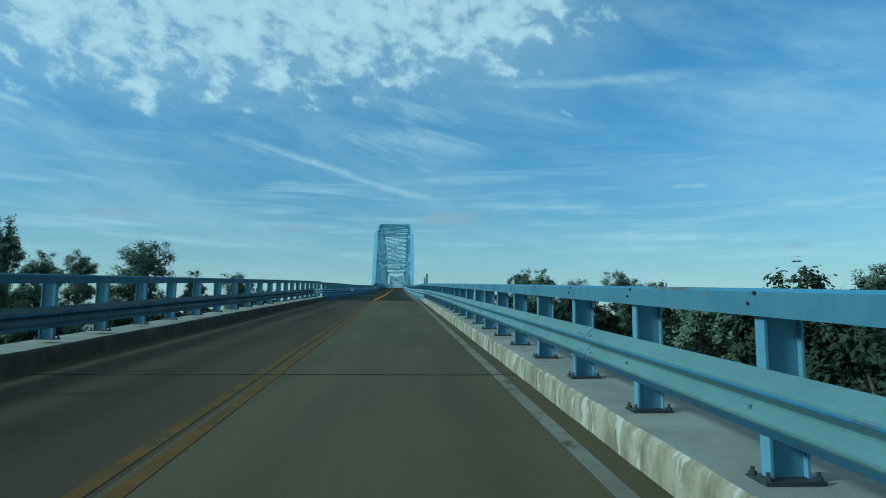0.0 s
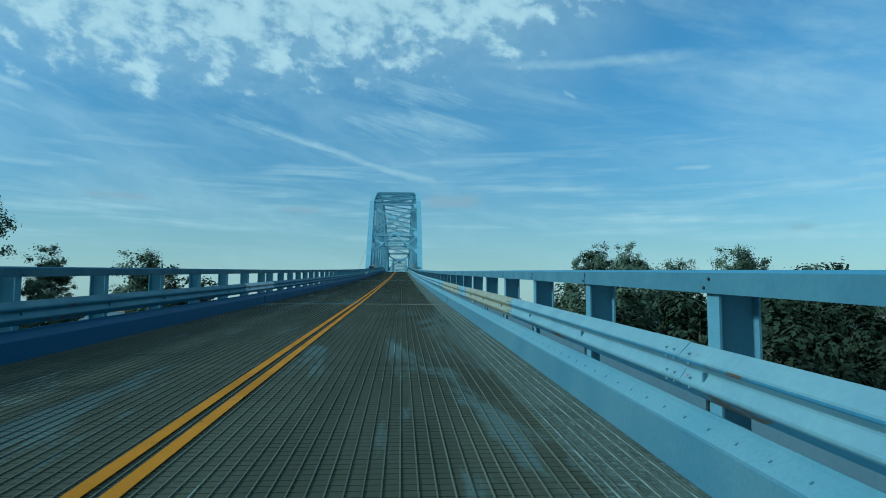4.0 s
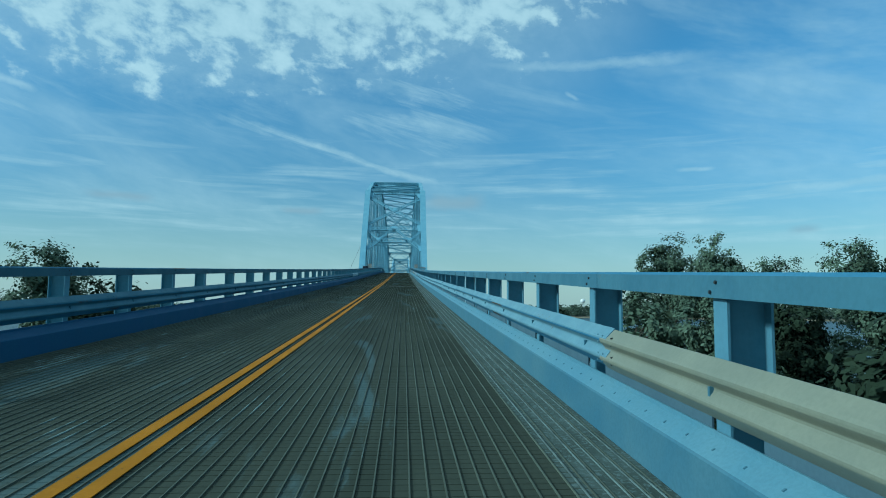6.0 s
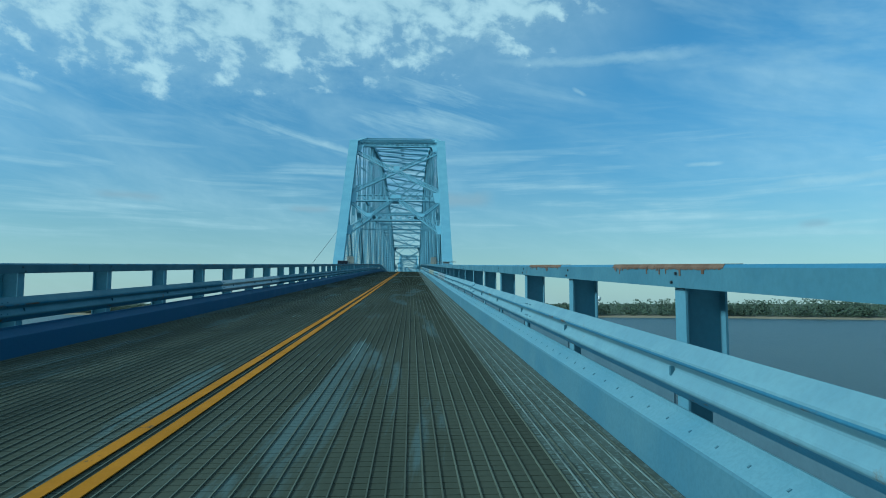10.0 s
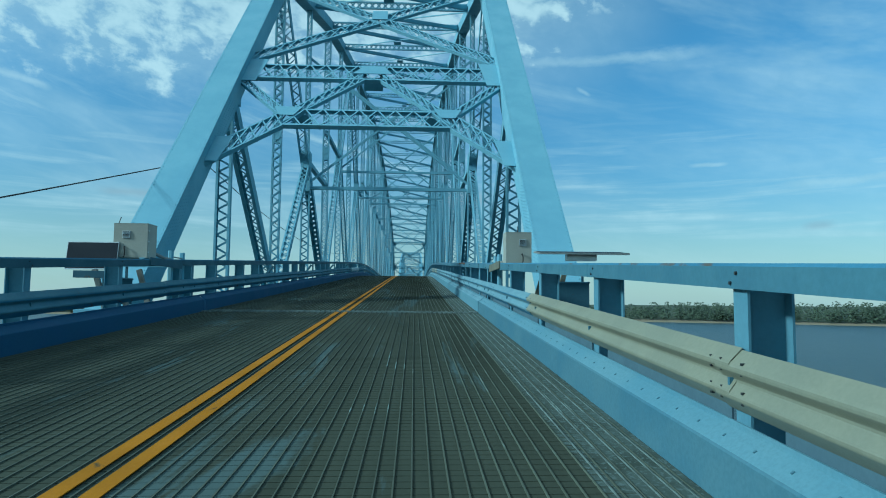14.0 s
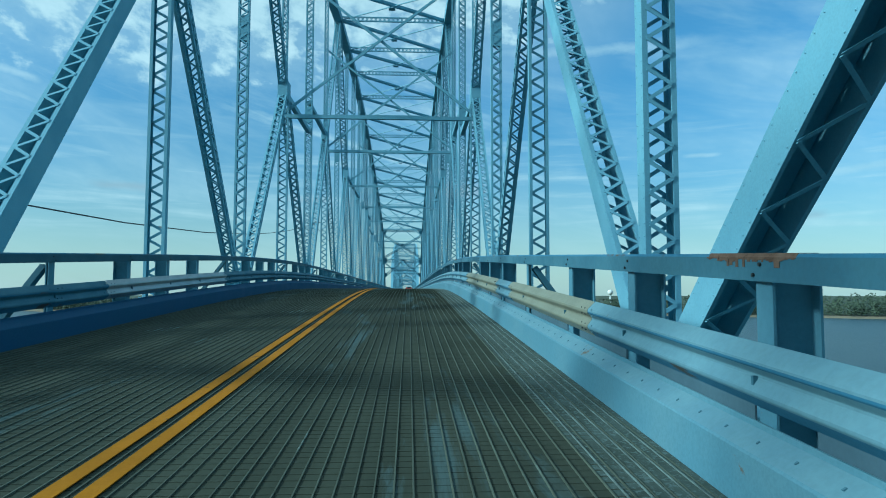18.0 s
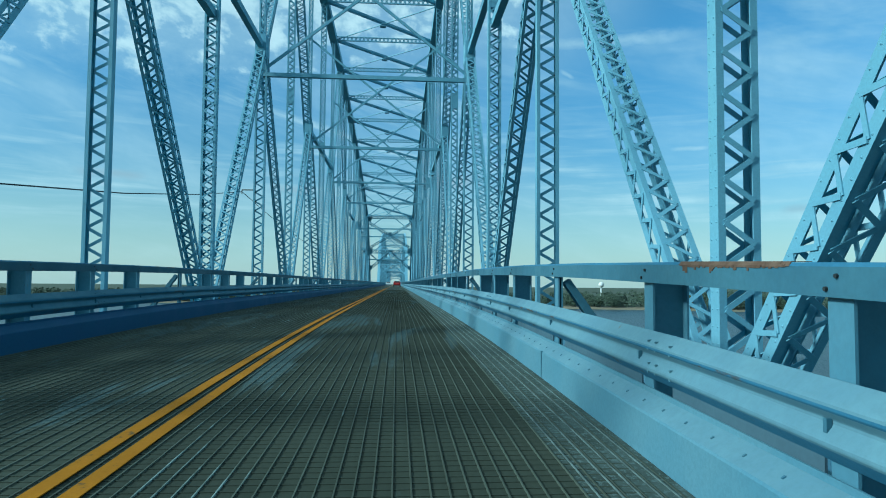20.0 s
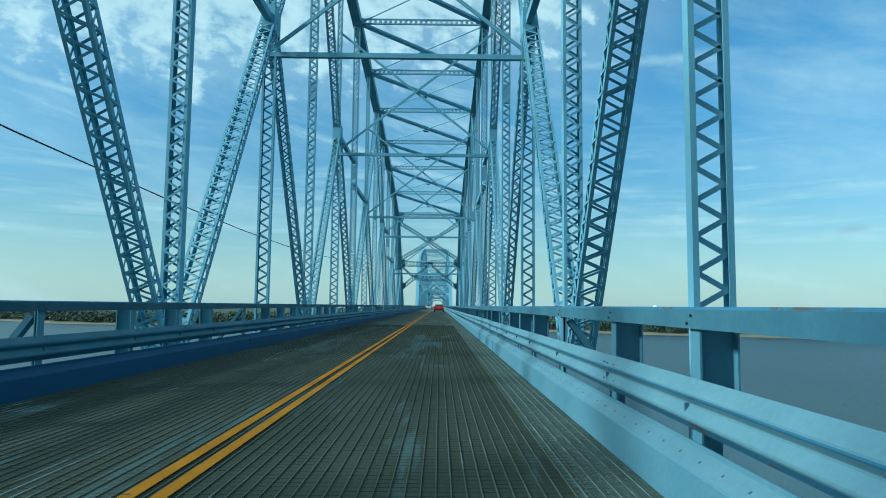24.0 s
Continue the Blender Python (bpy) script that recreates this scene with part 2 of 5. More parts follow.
BEIGE = material("dull_beige_paint", (0.15, 0.15, 0.115), (0.12, 0.122, 0.098), 1.5, 0.7, spec=0.25, bump=0.12, spots=(0.09, 0.075, 0.05), spot_at=0.66, spot_scale=3.0)
GREY_BLUE = material("grey_blue_paint", (0.085, 0.13, 0.165), (0.07, 0.11, 0.145), 1.5, 0.7, spec=0.25, bump=0.12, spots=(0.08, 0.07, 0.06), spot_at=0.68, spot_scale=3.0)
# blue with the left rail's shade put in; the slung boxes share it
DIM_BLUE = material("dim_blue_paint", (0.055, 0.112, 0.152), (0.042, 0.09, 0.13), 1.6, 0.65, spec=0.25, bump=0.14, fine=25, spots=(0.07, 0.06, 0.05), spot_at=0.66, spot_scale=3.4)
# kerb blue darkened for the shade on the left kerb's road face
SHADED_KERB = material("shaded_kerb_paint", (0.024, 0.068, 0.15), (0.034, 0.082, 0.155), 1.3, 0.7, spec=0.2, bump=0.12, spots=(0.07, 0.09, 0.11), spot_at=0.70, spot_scale=3.0)
YELLOW = material("yellow_line_paint", (0.36, 0.15, 0.004), (0.28, 0.12, 0.006), 1.2, 0.8, spec=0.1, bump=0.2, spots=(0.07, 0.055, 0.03), spot_at=0.62, spot_scale=5.0)
WORN_YELLOW = material("worn_yellow_line_paint", (0.092, 0.052, 0.012), (0.064, 0.04, 0.012), 1.5, 0.9, spec=0.1, bump=0.2, spots=(0.045, 0.036, 0.016), spot_at=0.55, spot_scale=4.0)
WHITE_LINE = material("white_line_paint", (0.16, 0.155, 0.13), (0.105, 0.10, 0.08), 2.0, 0.9, spec=0.15, bump=0.2, spots=(0.06, 0.052, 0.035), spot_at=0.56, spot_scale=4.0)
DARK_GAP = material("joint_rubber", (0.02, 0.02, 0.02), None, 3.0, 0.9)
LIGHT_STEEL = material("worn_joint_steel", (0.30, 0.30, 0.28), (0.18, 0.18, 0.17), 3.0, 0.5, metal=0.5)
BOX_PAINT = material("cabinet_grey_paint", (0.33, 0.325, 0.28), (0.29, 0.285, 0.25), 1.5, 0.45, bump=0.05)
PANEL_DARK = material("solar_cells", (0.012, 0.016, 0.026), (0.016, 0.02, 0.03), 6.0, 0.55, spec=0.15)
ALU = material("bare_aluminium", (0.60, 0.61, 0.61), (0.5, 0.51, 0.52), 3.0, 0.35, metal=0.8)
WIRE = material("black_cable", (0.02, 0.02, 0.022), None, 3.0, 0.6)
BARK = material("bark", (0.10, 0.08, 0.06), (0.06, 0.05, 0.04), 3.0, 0.95, bump=0.6)
LEAF = material("leaves", (0.13, 0.17, 0.115), (0.092, 0.124, 0.08), 0.5, 0.85, vary=0.6, spec=0.2)
LEAF_DARK = material("dark_leaves", (0.034, 0.05, 0.028), (0.026, 0.038, 0.022), 0.5, 0.85, vary=0.7, spec=0.15)
LEAF_FAR = material("far_leaves", (0.062, 0.088, 0.046), (0.042, 0.064, 0.036), 0.02, 0.7, vary=0.6)
SAND = material("bank_sand", (0.216, 0.176, 0.116), (0.168, 0.144, 0.096), 0.05, 0.95, fine=2.0)
SOIL = material("flood_plain", (0.038, 0.052, 0.026), (0.05, 0.06, 0.032), 0.03, 0.95, fine=1.5)
RED = material("red_car_paint", (0.42, 0.02, 0.015), (0.38, 0.018, 0.014), 2.0, 0.25, bump=0.0)
SILVER = material("silver_car_paint", (0.55, 0.57, 0.58), (0.5, 0.52, 0.53), 2.0, 0.25, metal=0.3, bump=0.0)
GLASS = material("tinted_car_glass", (0.015, 0.018, 0.02), None, 2.0, 0.06, bump=0.0)
TYRE = material("tyre_rubber", (0.02, 0.02, 0.02), None, 6.0, 0.85)
LAMP_RED = material("tail_lamp_plastic", (0.35, 0.01, 0.01), None, 6.0, 0.2)
LAMP_CLEAR = material("headlamp_plastic", (0.7, 0.7, 0.68), None, 6.0, 0.15)
WHITE_PAINT = material("white_tank_paint", (0.78, 0.78, 0.76), (0.7, 0.7, 0.68), 0.2, 0.5)
ROOF = material("grey_roof", (0.25, 0.24, 0.23), (0.2, 0.19, 0.18), 0.5, 0.8)

water = bpy.data.materials.new("river_water")
water.use_nodes = True
water.node_tree.nodes.clear()
n = Nodes(water.node_tree)
wpos = n.add("ShaderNodeNewGeometry").outputs["Position"]
ripple = n.add("ShaderNodeMapping", {"Vector": wpos, "Scale": (0.9, 0.5, 1.0), "Rotation": (0, 0, 0.5)}).outputs[0]
hgt = n.op("ADD", n.noise(ripple, 0.9, 6.0, 0.65), n.op("MULTIPLY", n.noise(wpos, 0.05, 3.0), 0.6))
wb = n.add("ShaderNodeBump", {"Height": hgt, "Strength": 0.9, "Distance": 0.5})
wcol = n.mix(n.span(n.noise(wpos, 0.012, 4.0), 0.3, 0.7), rgb(0.026, 0.047, 0.056), rgb(0.036, 0.056, 0.062))
n.add("ShaderNodeOutputMaterial", {"Surface": n.add("ShaderNodeBsdfPrincipled", {"Base Color": wcol, "Roughness": 0.32, "IOR": 1.33, "Specular IOR Level": 0.36,
                                                                               "Normal": wb.outputs[0]}).outputs[0]})


# ---- building tools ----
class Geo:
    """Collects vertices and faces of one mesh."""

    def __init__(self):
        self.v, self.f = [], []

    def hexa(self, pts):
        k = len(self.v)
        self.v += [tuple(p) for p in pts]
        self.f += [(k, k + 3, k + 2, k + 1), (k + 4, k + 5, k + 6, k + 7), (k, k + 1, k + 5, k + 4), (k + 1, k + 2, k + 6, k + 5),
                   (k + 2, k + 3, k + 7, k + 6), (k + 3, k, k + 4, k + 7)]

    def box(self, x0, x1, y0, y1, z0, z1):
        self.hexa([(x0, y0, z0), (x1, y0, z0), (x1, y1, z0), (x0, y1, z0), (x0, y0, z1), (x1, y0, z1), (x1, y1, z1), (x0, y1, z1)])

    def bar(self, p, q, side, w, t):
        """A straight bar from p to q: w wide along side, t thick across it."""
        p, q = Vector(p), Vector(q)
        way = (q - p).normalized()
        s = Vector(side)
        s = (s - way * s.dot(way)).normalized()
        c = way.cross(s)
        a, b = s * (w / 2), c * (t / 2)
        self.hexa([p - a - b, p + a - b, p + a + b, p - a + b, q - a - b, q + a - b, q + a + b, q - a + b])

    def prism(self, p, q, u, v, poly):
        """A straight piece from p to q whose section is the closed row poly of (u, v) corners."""
        k, m = len(self.v), len(poly)
        for o in (Vector(p), Vector(q)):
            self.v += [tuple(o + u * a + v * b) for a, b in poly]
        self.f += [(k + j, k + (j + 1) % m, k + m + (j + 1) % m, k + m + j) for j in range(m)]
        self.f += [tuple(range(k + m - 1, k - 1, -1)), tuple(range(k + m, k + 2 * m))]

    def tube(self, pts, r, sides=6, taper=None):
        k0 = len(self.v)
        pts = [Vector(p) for p in pts]
        for i, p in enumerate(pts):
            way = (pts[min(i + 1, len(pts) - 1)] - pts[max(i - 1, 0)]).normalized()
            a = way.cross(Vector((0.31, 0.2, 0.93)) if abs(way.z) < 0.9 else Vector((1, 0, 0))).normalized()
            b = way.cross(a)
            rr = r if taper is None else r + (taper - r) * i / (len(pts) - 1)
            self.v += [tuple(p + a * rr * math.cos(u) + b * rr * math.sin(u)) for u in (2 * math.pi * j / sides for j in range(sides))]
        for i in range(len(pts) - 1):
            for j in range(sides):
                a, b = k0 + i * sides + j, k0 + i * sides + (j + 1) % sides
                self.f.append((a, b, b + sides, a + sides))
        self.f.append(tuple(range(k0 + sides - 1, k0 - 1, -1)))
        self.f.append(tuple(k0 + (len(pts) - 1) * sides + j for j in range(sides)))

    def sweep(self, section, ys, at):
        """A section, a closed row of (x, z) corners, drawn along the deck; at(y) is the height of its foot."""
        k0, m = len(self.v), len(section)
        for y in ys:
            h = at(y)
            self.v += [(x, y, z + h) for x, z in section]
        for i in range(len(ys) - 1):
            for j in range(m):
                a, b = k0 + i * m + j, k0 + i * m + (j + 1) % m
                self.f.append((a, a + m, b + m, b))
        self.f.append(tuple(range(k0, k0 + m)))
        self.f.append(tuple(range(k0 + (len(ys) - 1) * m + m - 1, k0 + (len(ys) - 1) * m - 1, -1)))

    def mesh(self, name, mat, smooth=False):
        me = bpy.data.meshes.new(name)
        me.from_pydata(self.v, [], self.f)
        bm = bmesh.new()
        bm.from_mesh(me)
        if len(bm.faces) < 30000:
            bmesh.ops.recalc_face_normals(bm, faces=bm.faces)
        bm.to_mesh(me)
        bm.free()
        me.materials.append(mat)
        if smooth:
            me.shade_smooth()
        return me


def part(name, g, mat, parent=None, label="", smooth=False):
    ob = new(name, g if isinstance(g, bpy.types.Mesh) else g.mesh(name, mat, smooth))
    if parent is not None:
        ob.parent = parent
    return tagged(ob, label)


def thing(name, label, category, group="", kind="", at=(0, 0, 0)):
    ob = new(name)
    ob.location = at
    ob.empty_display_size = 0.2
    return tagged(ob, label, category, group, kind)


# ---- the line of the road ----
CREST, RISE, SOFT = 249.92, 0.05808, 5.0
ROAD_START, STEEL_START, ROAD_END = -40.0, 60.2, 900.0
HALF = 3.25                   # half the width between the kerbs
L0, PANEL, SIDE = 198.0, 18.19, 5.43      # first bearing, main panel, trusses from the centre line


def road(y):
    """Height of the carriageway: an even climb with a slight sag on the steel approach, then the crest."""
    u = (y - CREST) / SOFT
    sag = 0.1957 * (1 - math.erf((y - 78) / 24)) + 0.1106 * (1 - math.erf((y - 122) / 26))
    return sag + RISE * y - RISE * SOFT * (u if u > 30 else math.log1p(math.exp(u)))


def steps(y0, y1, d=4.0):
    """Places along the road, closer together over the crest."""
    ys, y = [y0], y0
    while y < y1 - 0.01:
        y = min(y1, y + (2.0 if CREST - 25 < y < CREST + 25 else d if y < 420 else 20.0))
        ys.append(y)
    return ys


# ---- deck ----
slab = Geo()
slab.sweep([(0, -0.4), (3.4, -0.4), (3.4, 0), (0, 0)], steps(ROAD_START, STEEL_START), road)
deck_near = part("road_concrete", slab, CONCRETE)
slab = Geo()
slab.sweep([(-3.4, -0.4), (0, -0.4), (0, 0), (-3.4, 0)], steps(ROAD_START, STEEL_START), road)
part("oncoming_lane", slab, DARK_CONCRETE, deck_near, "darker brown concrete of the oncoming lane")
tagged(deck_near, "worn brown-grey concrete deck of the approach", "road", kind="structure")
# an added closed sheet, dark where the grating would be see-through
gap_sheet = Geo()
gap_sheet.sweep([(-3.4, -0.4), (3.4, -0.4), (3.4, -0.009), (-3.4, -0.009)], steps(STEEL_START, ROAD_END), road)
deck = part("road_steel", gap_sheet, DARK_DECK)
tagged(deck, "steel grating deck of the bridge, its open gaps drawn as a dark sheet", "road", kind="structure")
# bearing bars lie along the road, cross bars over it
x = -HALF + 0.05
while x < HALF:
    g = Geo()
    g.sweep([(x - 0.006, -0.012), (x + 0.006, -0.012), (x + 0.004, 0), (x - 0.004, 0)], steps(STEEL_START, 430.0, 6.0), road)
    part("bearing_bar", g, GRATE, deck)
    x += 0.1
cross = Geo()
y = STEEL_START + 0.1
while y < 330:
    z = road(y)
    cross.hexa([(-HALF, y - 0.008, z - 0.023), (HALF, y - 0.008, z - 0.023), (HALF, y + 0.008, z - 0.023), (-HALF, y + 0.008, z - 0.023),
                (-HALF, y - 0.008, z - 0.0065), (HALF, y - 0.008, z - 0.0065), (HALF, y + 0.008, z - 0.0065), (-HALF, y + 0.008, z - 0.0065)])
    y += 0.10
part("cross_bars", cross, DARK_DECK, deck)["kind"] = "stuff"
far_top = Geo()
far_top.sweep([(-HALF, -0.09), (HALF, -0.09), (HALF, 0), (-HALF, 0)], steps(430.0, ROAD_END), road)
part("far_grating", far_top, GRATE, deck)


def line(name, x0, x1, y0, y1, mat, parent, lift):
    g = Geo()
    g.sweep([(x0, lift - 0.006), (x1, lift - 0.006), (x1, lift), (x0, lift)], steps(y0, y1), road)
    return part(name, g, mat, parent)


for s in (-1, 1):
    line("yellow_line", s * 0.10 - 0.052, s * 0.10 + 0.052, STEEL_START, 600.0, YELLOW, deck, 0.006)
    line("yellow_line", s * 0.108 - 0.058, s * 0.108 + 0.058, ROAD_START, STEEL_START - 0.05, WORN_YELLOW, deck_near, 0.004)
for s in (1,):
    line("white_line", s * 2.93 - 0.065, s * 2.93 + 0.065, ROAD_START, STEEL_START - 0.05, WHITE_LINE, deck_near, 0.004)


def joint(y, mat, w, parent, x0=-HALF, x1=HALF):
    g = Geo()
    g.box(x0, x1, y - w / 2, y + w / 2, road(y) - 0.05, road(y) + 0.008)
    part("expansion_joint", g, mat, parent)


joint(23.6, DARK_GAP, 0.05, deck_near)
joint(-6.0, DARK_GAP, 0.05, deck_near)
joint(60.2, DARK_GAP, 0.12, deck)
joint(86.3, LIGHT_STEEL, 0.10, deck)
joint(86.55, BLUE_KERB, 0.22, deck, -1.6, 0.25)
joint(134.0, LIGHT_STEEL, 0.08, deck)

teeth = Geo()
for i in range(54):
    x = -3.2 + 0.12 * i
    teeth.box(x - 0.035, x + 0.035, L0 + 0.1, L0 + 0.42, road(L0) - 0.05, road(L0) + 0.026)
    teeth.box(x + 0.025, x + 0.095, L0 + 0.5, L0 + 0.82, road(L0) - 0.05, road(L0) + 0.045)
part("finger_joint", teeth, GRATE_EDGE, deck)["kind"] = "stuff"
joint(L0 + 0.46, GRATE_EDGE, 0.25, deck)

# ---- kerbs, guard rails and railings ----
RAIL_X = 3.43                 # inner flange of the railing posts
RAIL_SPOTS = ([(18.2 + 1.743 * k, "ledge") for k in range(-32, 8)] + [(30.4 + 1.914 * k, "ledge") for k in range(1, 8)] + [(43.8 + 1.8 * k, "ledge") for k in range(1, 9)]
              + [(76.8 + 2.6 * k, "deck") for k in range(-6, 5)] + [(88.7 + 2.365 * k, "deck") for k in range(0, 7)] + [(103.1 + 2.69 * k, "deck") for k in range(1, 8)]
              + [(140.9 + 2.68 * k, "deck") for k in range(-6, 0)] + [(140.9 + 2.6 * k, "deck") for k in range(0, 11)] + [(169.32 + 2.77 * k, "deck") for k in range(0, 10)]
              + [(197.24, "deck"), (197.98, "deck")]
              + [(L0 + PANEL / 2 * k + d, "braced" if d == 0 else "deck") for k in range(0, 24) for d in (0, 2.6 if k else 1.8, 4.55, 6.5) if k or d]
              + [(L0 + 12 * PANEL + 3.0 * k, "deck") for k in range(0, 40)])


def post_mesh(foot, mat=None, deep=0.25, wide=0.15):
    """A rolled steel post: flange to the road, web across it, outer flange."""
    g = Geo()
    h = wide / 2
    ring = [(0, -h), (0.014, -h), (0.014, -0.007), (deep - 0.014, -0.007), (deep - 0.014, -h), (deep, -h)]
    ring += [(x, -y) for x, y in reversed(ring)]
    g.prism((0, 0, foot), (0, 0, 1.17), Vector((1, 0, 0)), Vector((0, 1, 0)), ring)
    return g.mesh("post", mat or POST_PAINT)


def plate_mesh():
    g = Geo()
    g.box(-0.055, 0.245, -0.095, 0.095, 0.24, 0.258)
    for xx in (-0.03, 0.22):
        for yy in (-0.07, 0.07):
            g.tube([(xx, yy, 0.258), (xx, yy, 0.276)], 0.019, 6)
            g.tube([(xx, yy, 0.276), (xx, yy, 0.298)], 0.010, 6)
    return g.mesh("base_plate", BOLT)


def brace_mesh():
    g = Geo()
    g.bar((0.10, 0, 1.02), (1.10, 0, -0.35), (0, 1, 0), 0.13, 0.08)
    return g.mesh("brace", BLUE_RAIL)


def block_mesh():
    g = Geo()
    g.box(-0.02, 0.0, -0.05, 0.05, 0.47, 0.72)
    return g.mesh("blockout", BLUE)


def rail_bolt_mesh():
    g = Geo()
    g.tube([(-0.034, 0, 0), (-0.046, 0, 0)], 0.010, 6)
    return g.mesh("rail_bolt", BOLT)


def slot_mesh():
    """The bolt and washer that hold a beam to its post."""
    g = Geo()
    g.box(-0.075, -0.052, -0.011, 0.011, 0.55, 0.605)
    return g.mesh("beam_bolt", BLUE_RAIL)


RAIL_BOLT, BEAM_BOLT = rail_bolt_mesh(), slot_mesh()
BLOCK = block_mesh()
RUST = material("bare_rust", (0.105, 0.062, 0.042), (0.165, 0.11, 0.08), 9.0, 0.9, spec=0.15, bump=0.4, spots=(0.05, 0.03, 0.022), spot_at=0.6, spot_scale=14.0)
STREAK = material("rust_streaked_paint", (0.165, 0.165, 0.105), (0.125, 0.18, 0.18), 5.0, 0.85, spec=0.2, bump=0.2, spots=(0.11, 0.06, 0.035), spot_at=0.58, spot_scale=9.0, stretch=(1, 1, 0.2))


def streak_mesh():
    """Rust that has run down a post's flange from its bolts."""
    g = Geo()
    for y0, y1, z0, z1 in ((0.018, 0.062, 0.1, 1.06), (-0.012, 0.012, 0.88, 1.06)):
        g.box(-0.003, 0.0, y0, y1, z0, z1)
    return g.mesh("rust_streak", STREAK)


def rust_run(railing, y0, y1, seed, deep=0.05):
    """Rust along the upper edge of the rail, ragged below, with runs."""
    rng = random.Random(seed)
    g = Geo()
    y = y0
    while y < y1:
        step, z = rng.uniform(0.008, 0.03), road(y)
        fade = min(1.0, (y - y0) / 0.2 + 0.3, (y1 - y) / 0.2 + 0.3)
        low = (rng.uniform(0.4, 1.0) * deep + (rng.uniform(0.01, 0.04) if rng.random() < 0.13 else 0.0)) * fade
        g.box(3.3915, 3.3945, y, y + step, z + 1.188 - low, z + 1.188)
        y += step
    g.sweep([(3.392, 1.186), (3.406, 1.208), (3.50, 1.209), (3.50, 1.206), (3.409, 1.2055), (3.396, 1.186)], steps(y0, y1, 0.5), road)
    part("rusted_edge", g, RUST, railing, "rusted upper edge of the rail")


STREAKS = streak_mesh()
POST_LEDGE, POST_DECK, POST_BRACED, PLATE, BRACE = post_mesh(0.262, None, 0.20, 0.085), post_mesh(-0.45), post_mesh(-0.45, None, 0.05), plate_mesh(), brace_mesh()
# the section of a two-wave guard rail beam, from its lower lip up
WAVE = [(0.076, 0.0), (0.012, 0.062), (0.002, 0.074), (0.0, 0.082), (0.0, 0.092), (0.004, 0.102), (0.038, 0.146), (0.043, 0.156), (0.043, 0.168), (0.038, 0.176), (0.008, 0.206),
        (0.001, 0.216), (0.0, 0.228), (0.001, 0.240), (0.012, 0.256), (0.076, 0.32)]
BEAM_X, BEAM_Z = 3.335, 0.435


def rail_side(s):
    """All along one side: kerb, guard rail and railing."""
    side = "right" if s > 0 else "left"
    kerb = Geo()
    kerb.sweep([(s * 3.19, -0.1), (s * 3.195, 0.07), (s * 3.20, 0.16), (s * 3.205, 0.215), (s * 3.235, 0.24), (s * 3.6, 0.242), (s * 4.0, 0.24), (s * 4.0, -0.5)],
               steps(ROAD_START, STEEL_START - 0.6, 0.25), road)
    # chipped arris and uneven face
    for i, (x, y, z) in enumerate(kerb.v):
        if 0 < i % 8 < 6:
            e = noise.noise(Vector((s * 7, y * 1.3, i % 8 * 0.4))) + 0.7 * noise.noise(Vector((s * 3, y * 5.0, i % 8)))
            kerb.v[i] = (x + s * 0.012 * e, y, z + (0.008 * e if i % 8 in (3, 4) else 0))
    me = kerb.mesh("kerb_concrete", KERB_STONE if s > 0 else LEFT_KERB)
    me.materials.append(LEDGE)
    for f_ in me.polygons:
        if f_.index % 8 in (4, 5):
            f_.material_index = 1
    k1 = part("kerb_concrete", me, KERB_STONE)
    tagged(k1, "stained concrete kerb with a flat ledge along the approach", "kerb", kind="structure")
    steel = Geo()
    ys = steps(STEEL_START - 0.6, 600.0)
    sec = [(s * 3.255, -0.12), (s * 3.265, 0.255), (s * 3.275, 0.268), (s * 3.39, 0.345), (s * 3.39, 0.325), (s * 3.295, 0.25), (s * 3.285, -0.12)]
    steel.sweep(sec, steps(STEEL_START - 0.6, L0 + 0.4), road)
    # the left kerb's colour already holds the shade of its face
    me = steel.mesh("kerb_steel", BLUE_KERB if s > 0 else SHADED_KERB)
    me.materials.append(PALE_KERB if s > 0 else SHADED_KERB)
    # on the right the sloping top face is paler than the upright one
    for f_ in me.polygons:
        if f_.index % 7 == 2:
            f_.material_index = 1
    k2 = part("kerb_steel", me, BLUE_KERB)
    tagged(k2, "blue painted steel kerb plate beside the grating", "kerb", kind="structure")
    steel = Geo()
    steel.sweep(sec, steps(L0 + 0.5, 600.0), road)
    me = steel.mesh("kerb_plate", PALE_KERB if s > 0 else SHADED_KERB)
    me.materials.append(PALE_RAIL if s > 0 else SHADED_KERB)
    # here too the right slope takes a paler tone
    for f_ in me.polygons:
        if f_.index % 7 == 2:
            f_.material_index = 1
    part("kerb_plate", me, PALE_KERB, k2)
    lip = Geo()
    lip.sweep([(s * 3.39, 0.33), (s * 3.402, 0.33), (s * 3.402, 0.376), (s * 3.39, 0.376)], ys, road)
    part("top_angle", lip, PALE_KERB if s > 0 else SHADED_KERB, k2)
    # a channel behind the angle, open where the posts pass
    stops = sorted(y for y, kind in RAIL_SPOTS if STEEL_START < y < 330) if s > 0 else []
    for y0, y1 in zip(stops, stops[1:]):
        if y1 - y0 > 0.9:
            g = Geo()
            g.sweep([(s * 3.412, 0.30), (s * 3.424, 0.30), (s * 3.424, 0.475), (s * 3.412, 0.475)], steps(y0 + 0.09, y1 - 0.42, 1.3), road)
            part("backing_channel", g, GREY_BLUE, k2)
    # bolt heads along the sloping plate
    if s > 0:
        studs = Geo()
        y = STEEL_START + 0.2
        while y < 320:
            z = road(y)
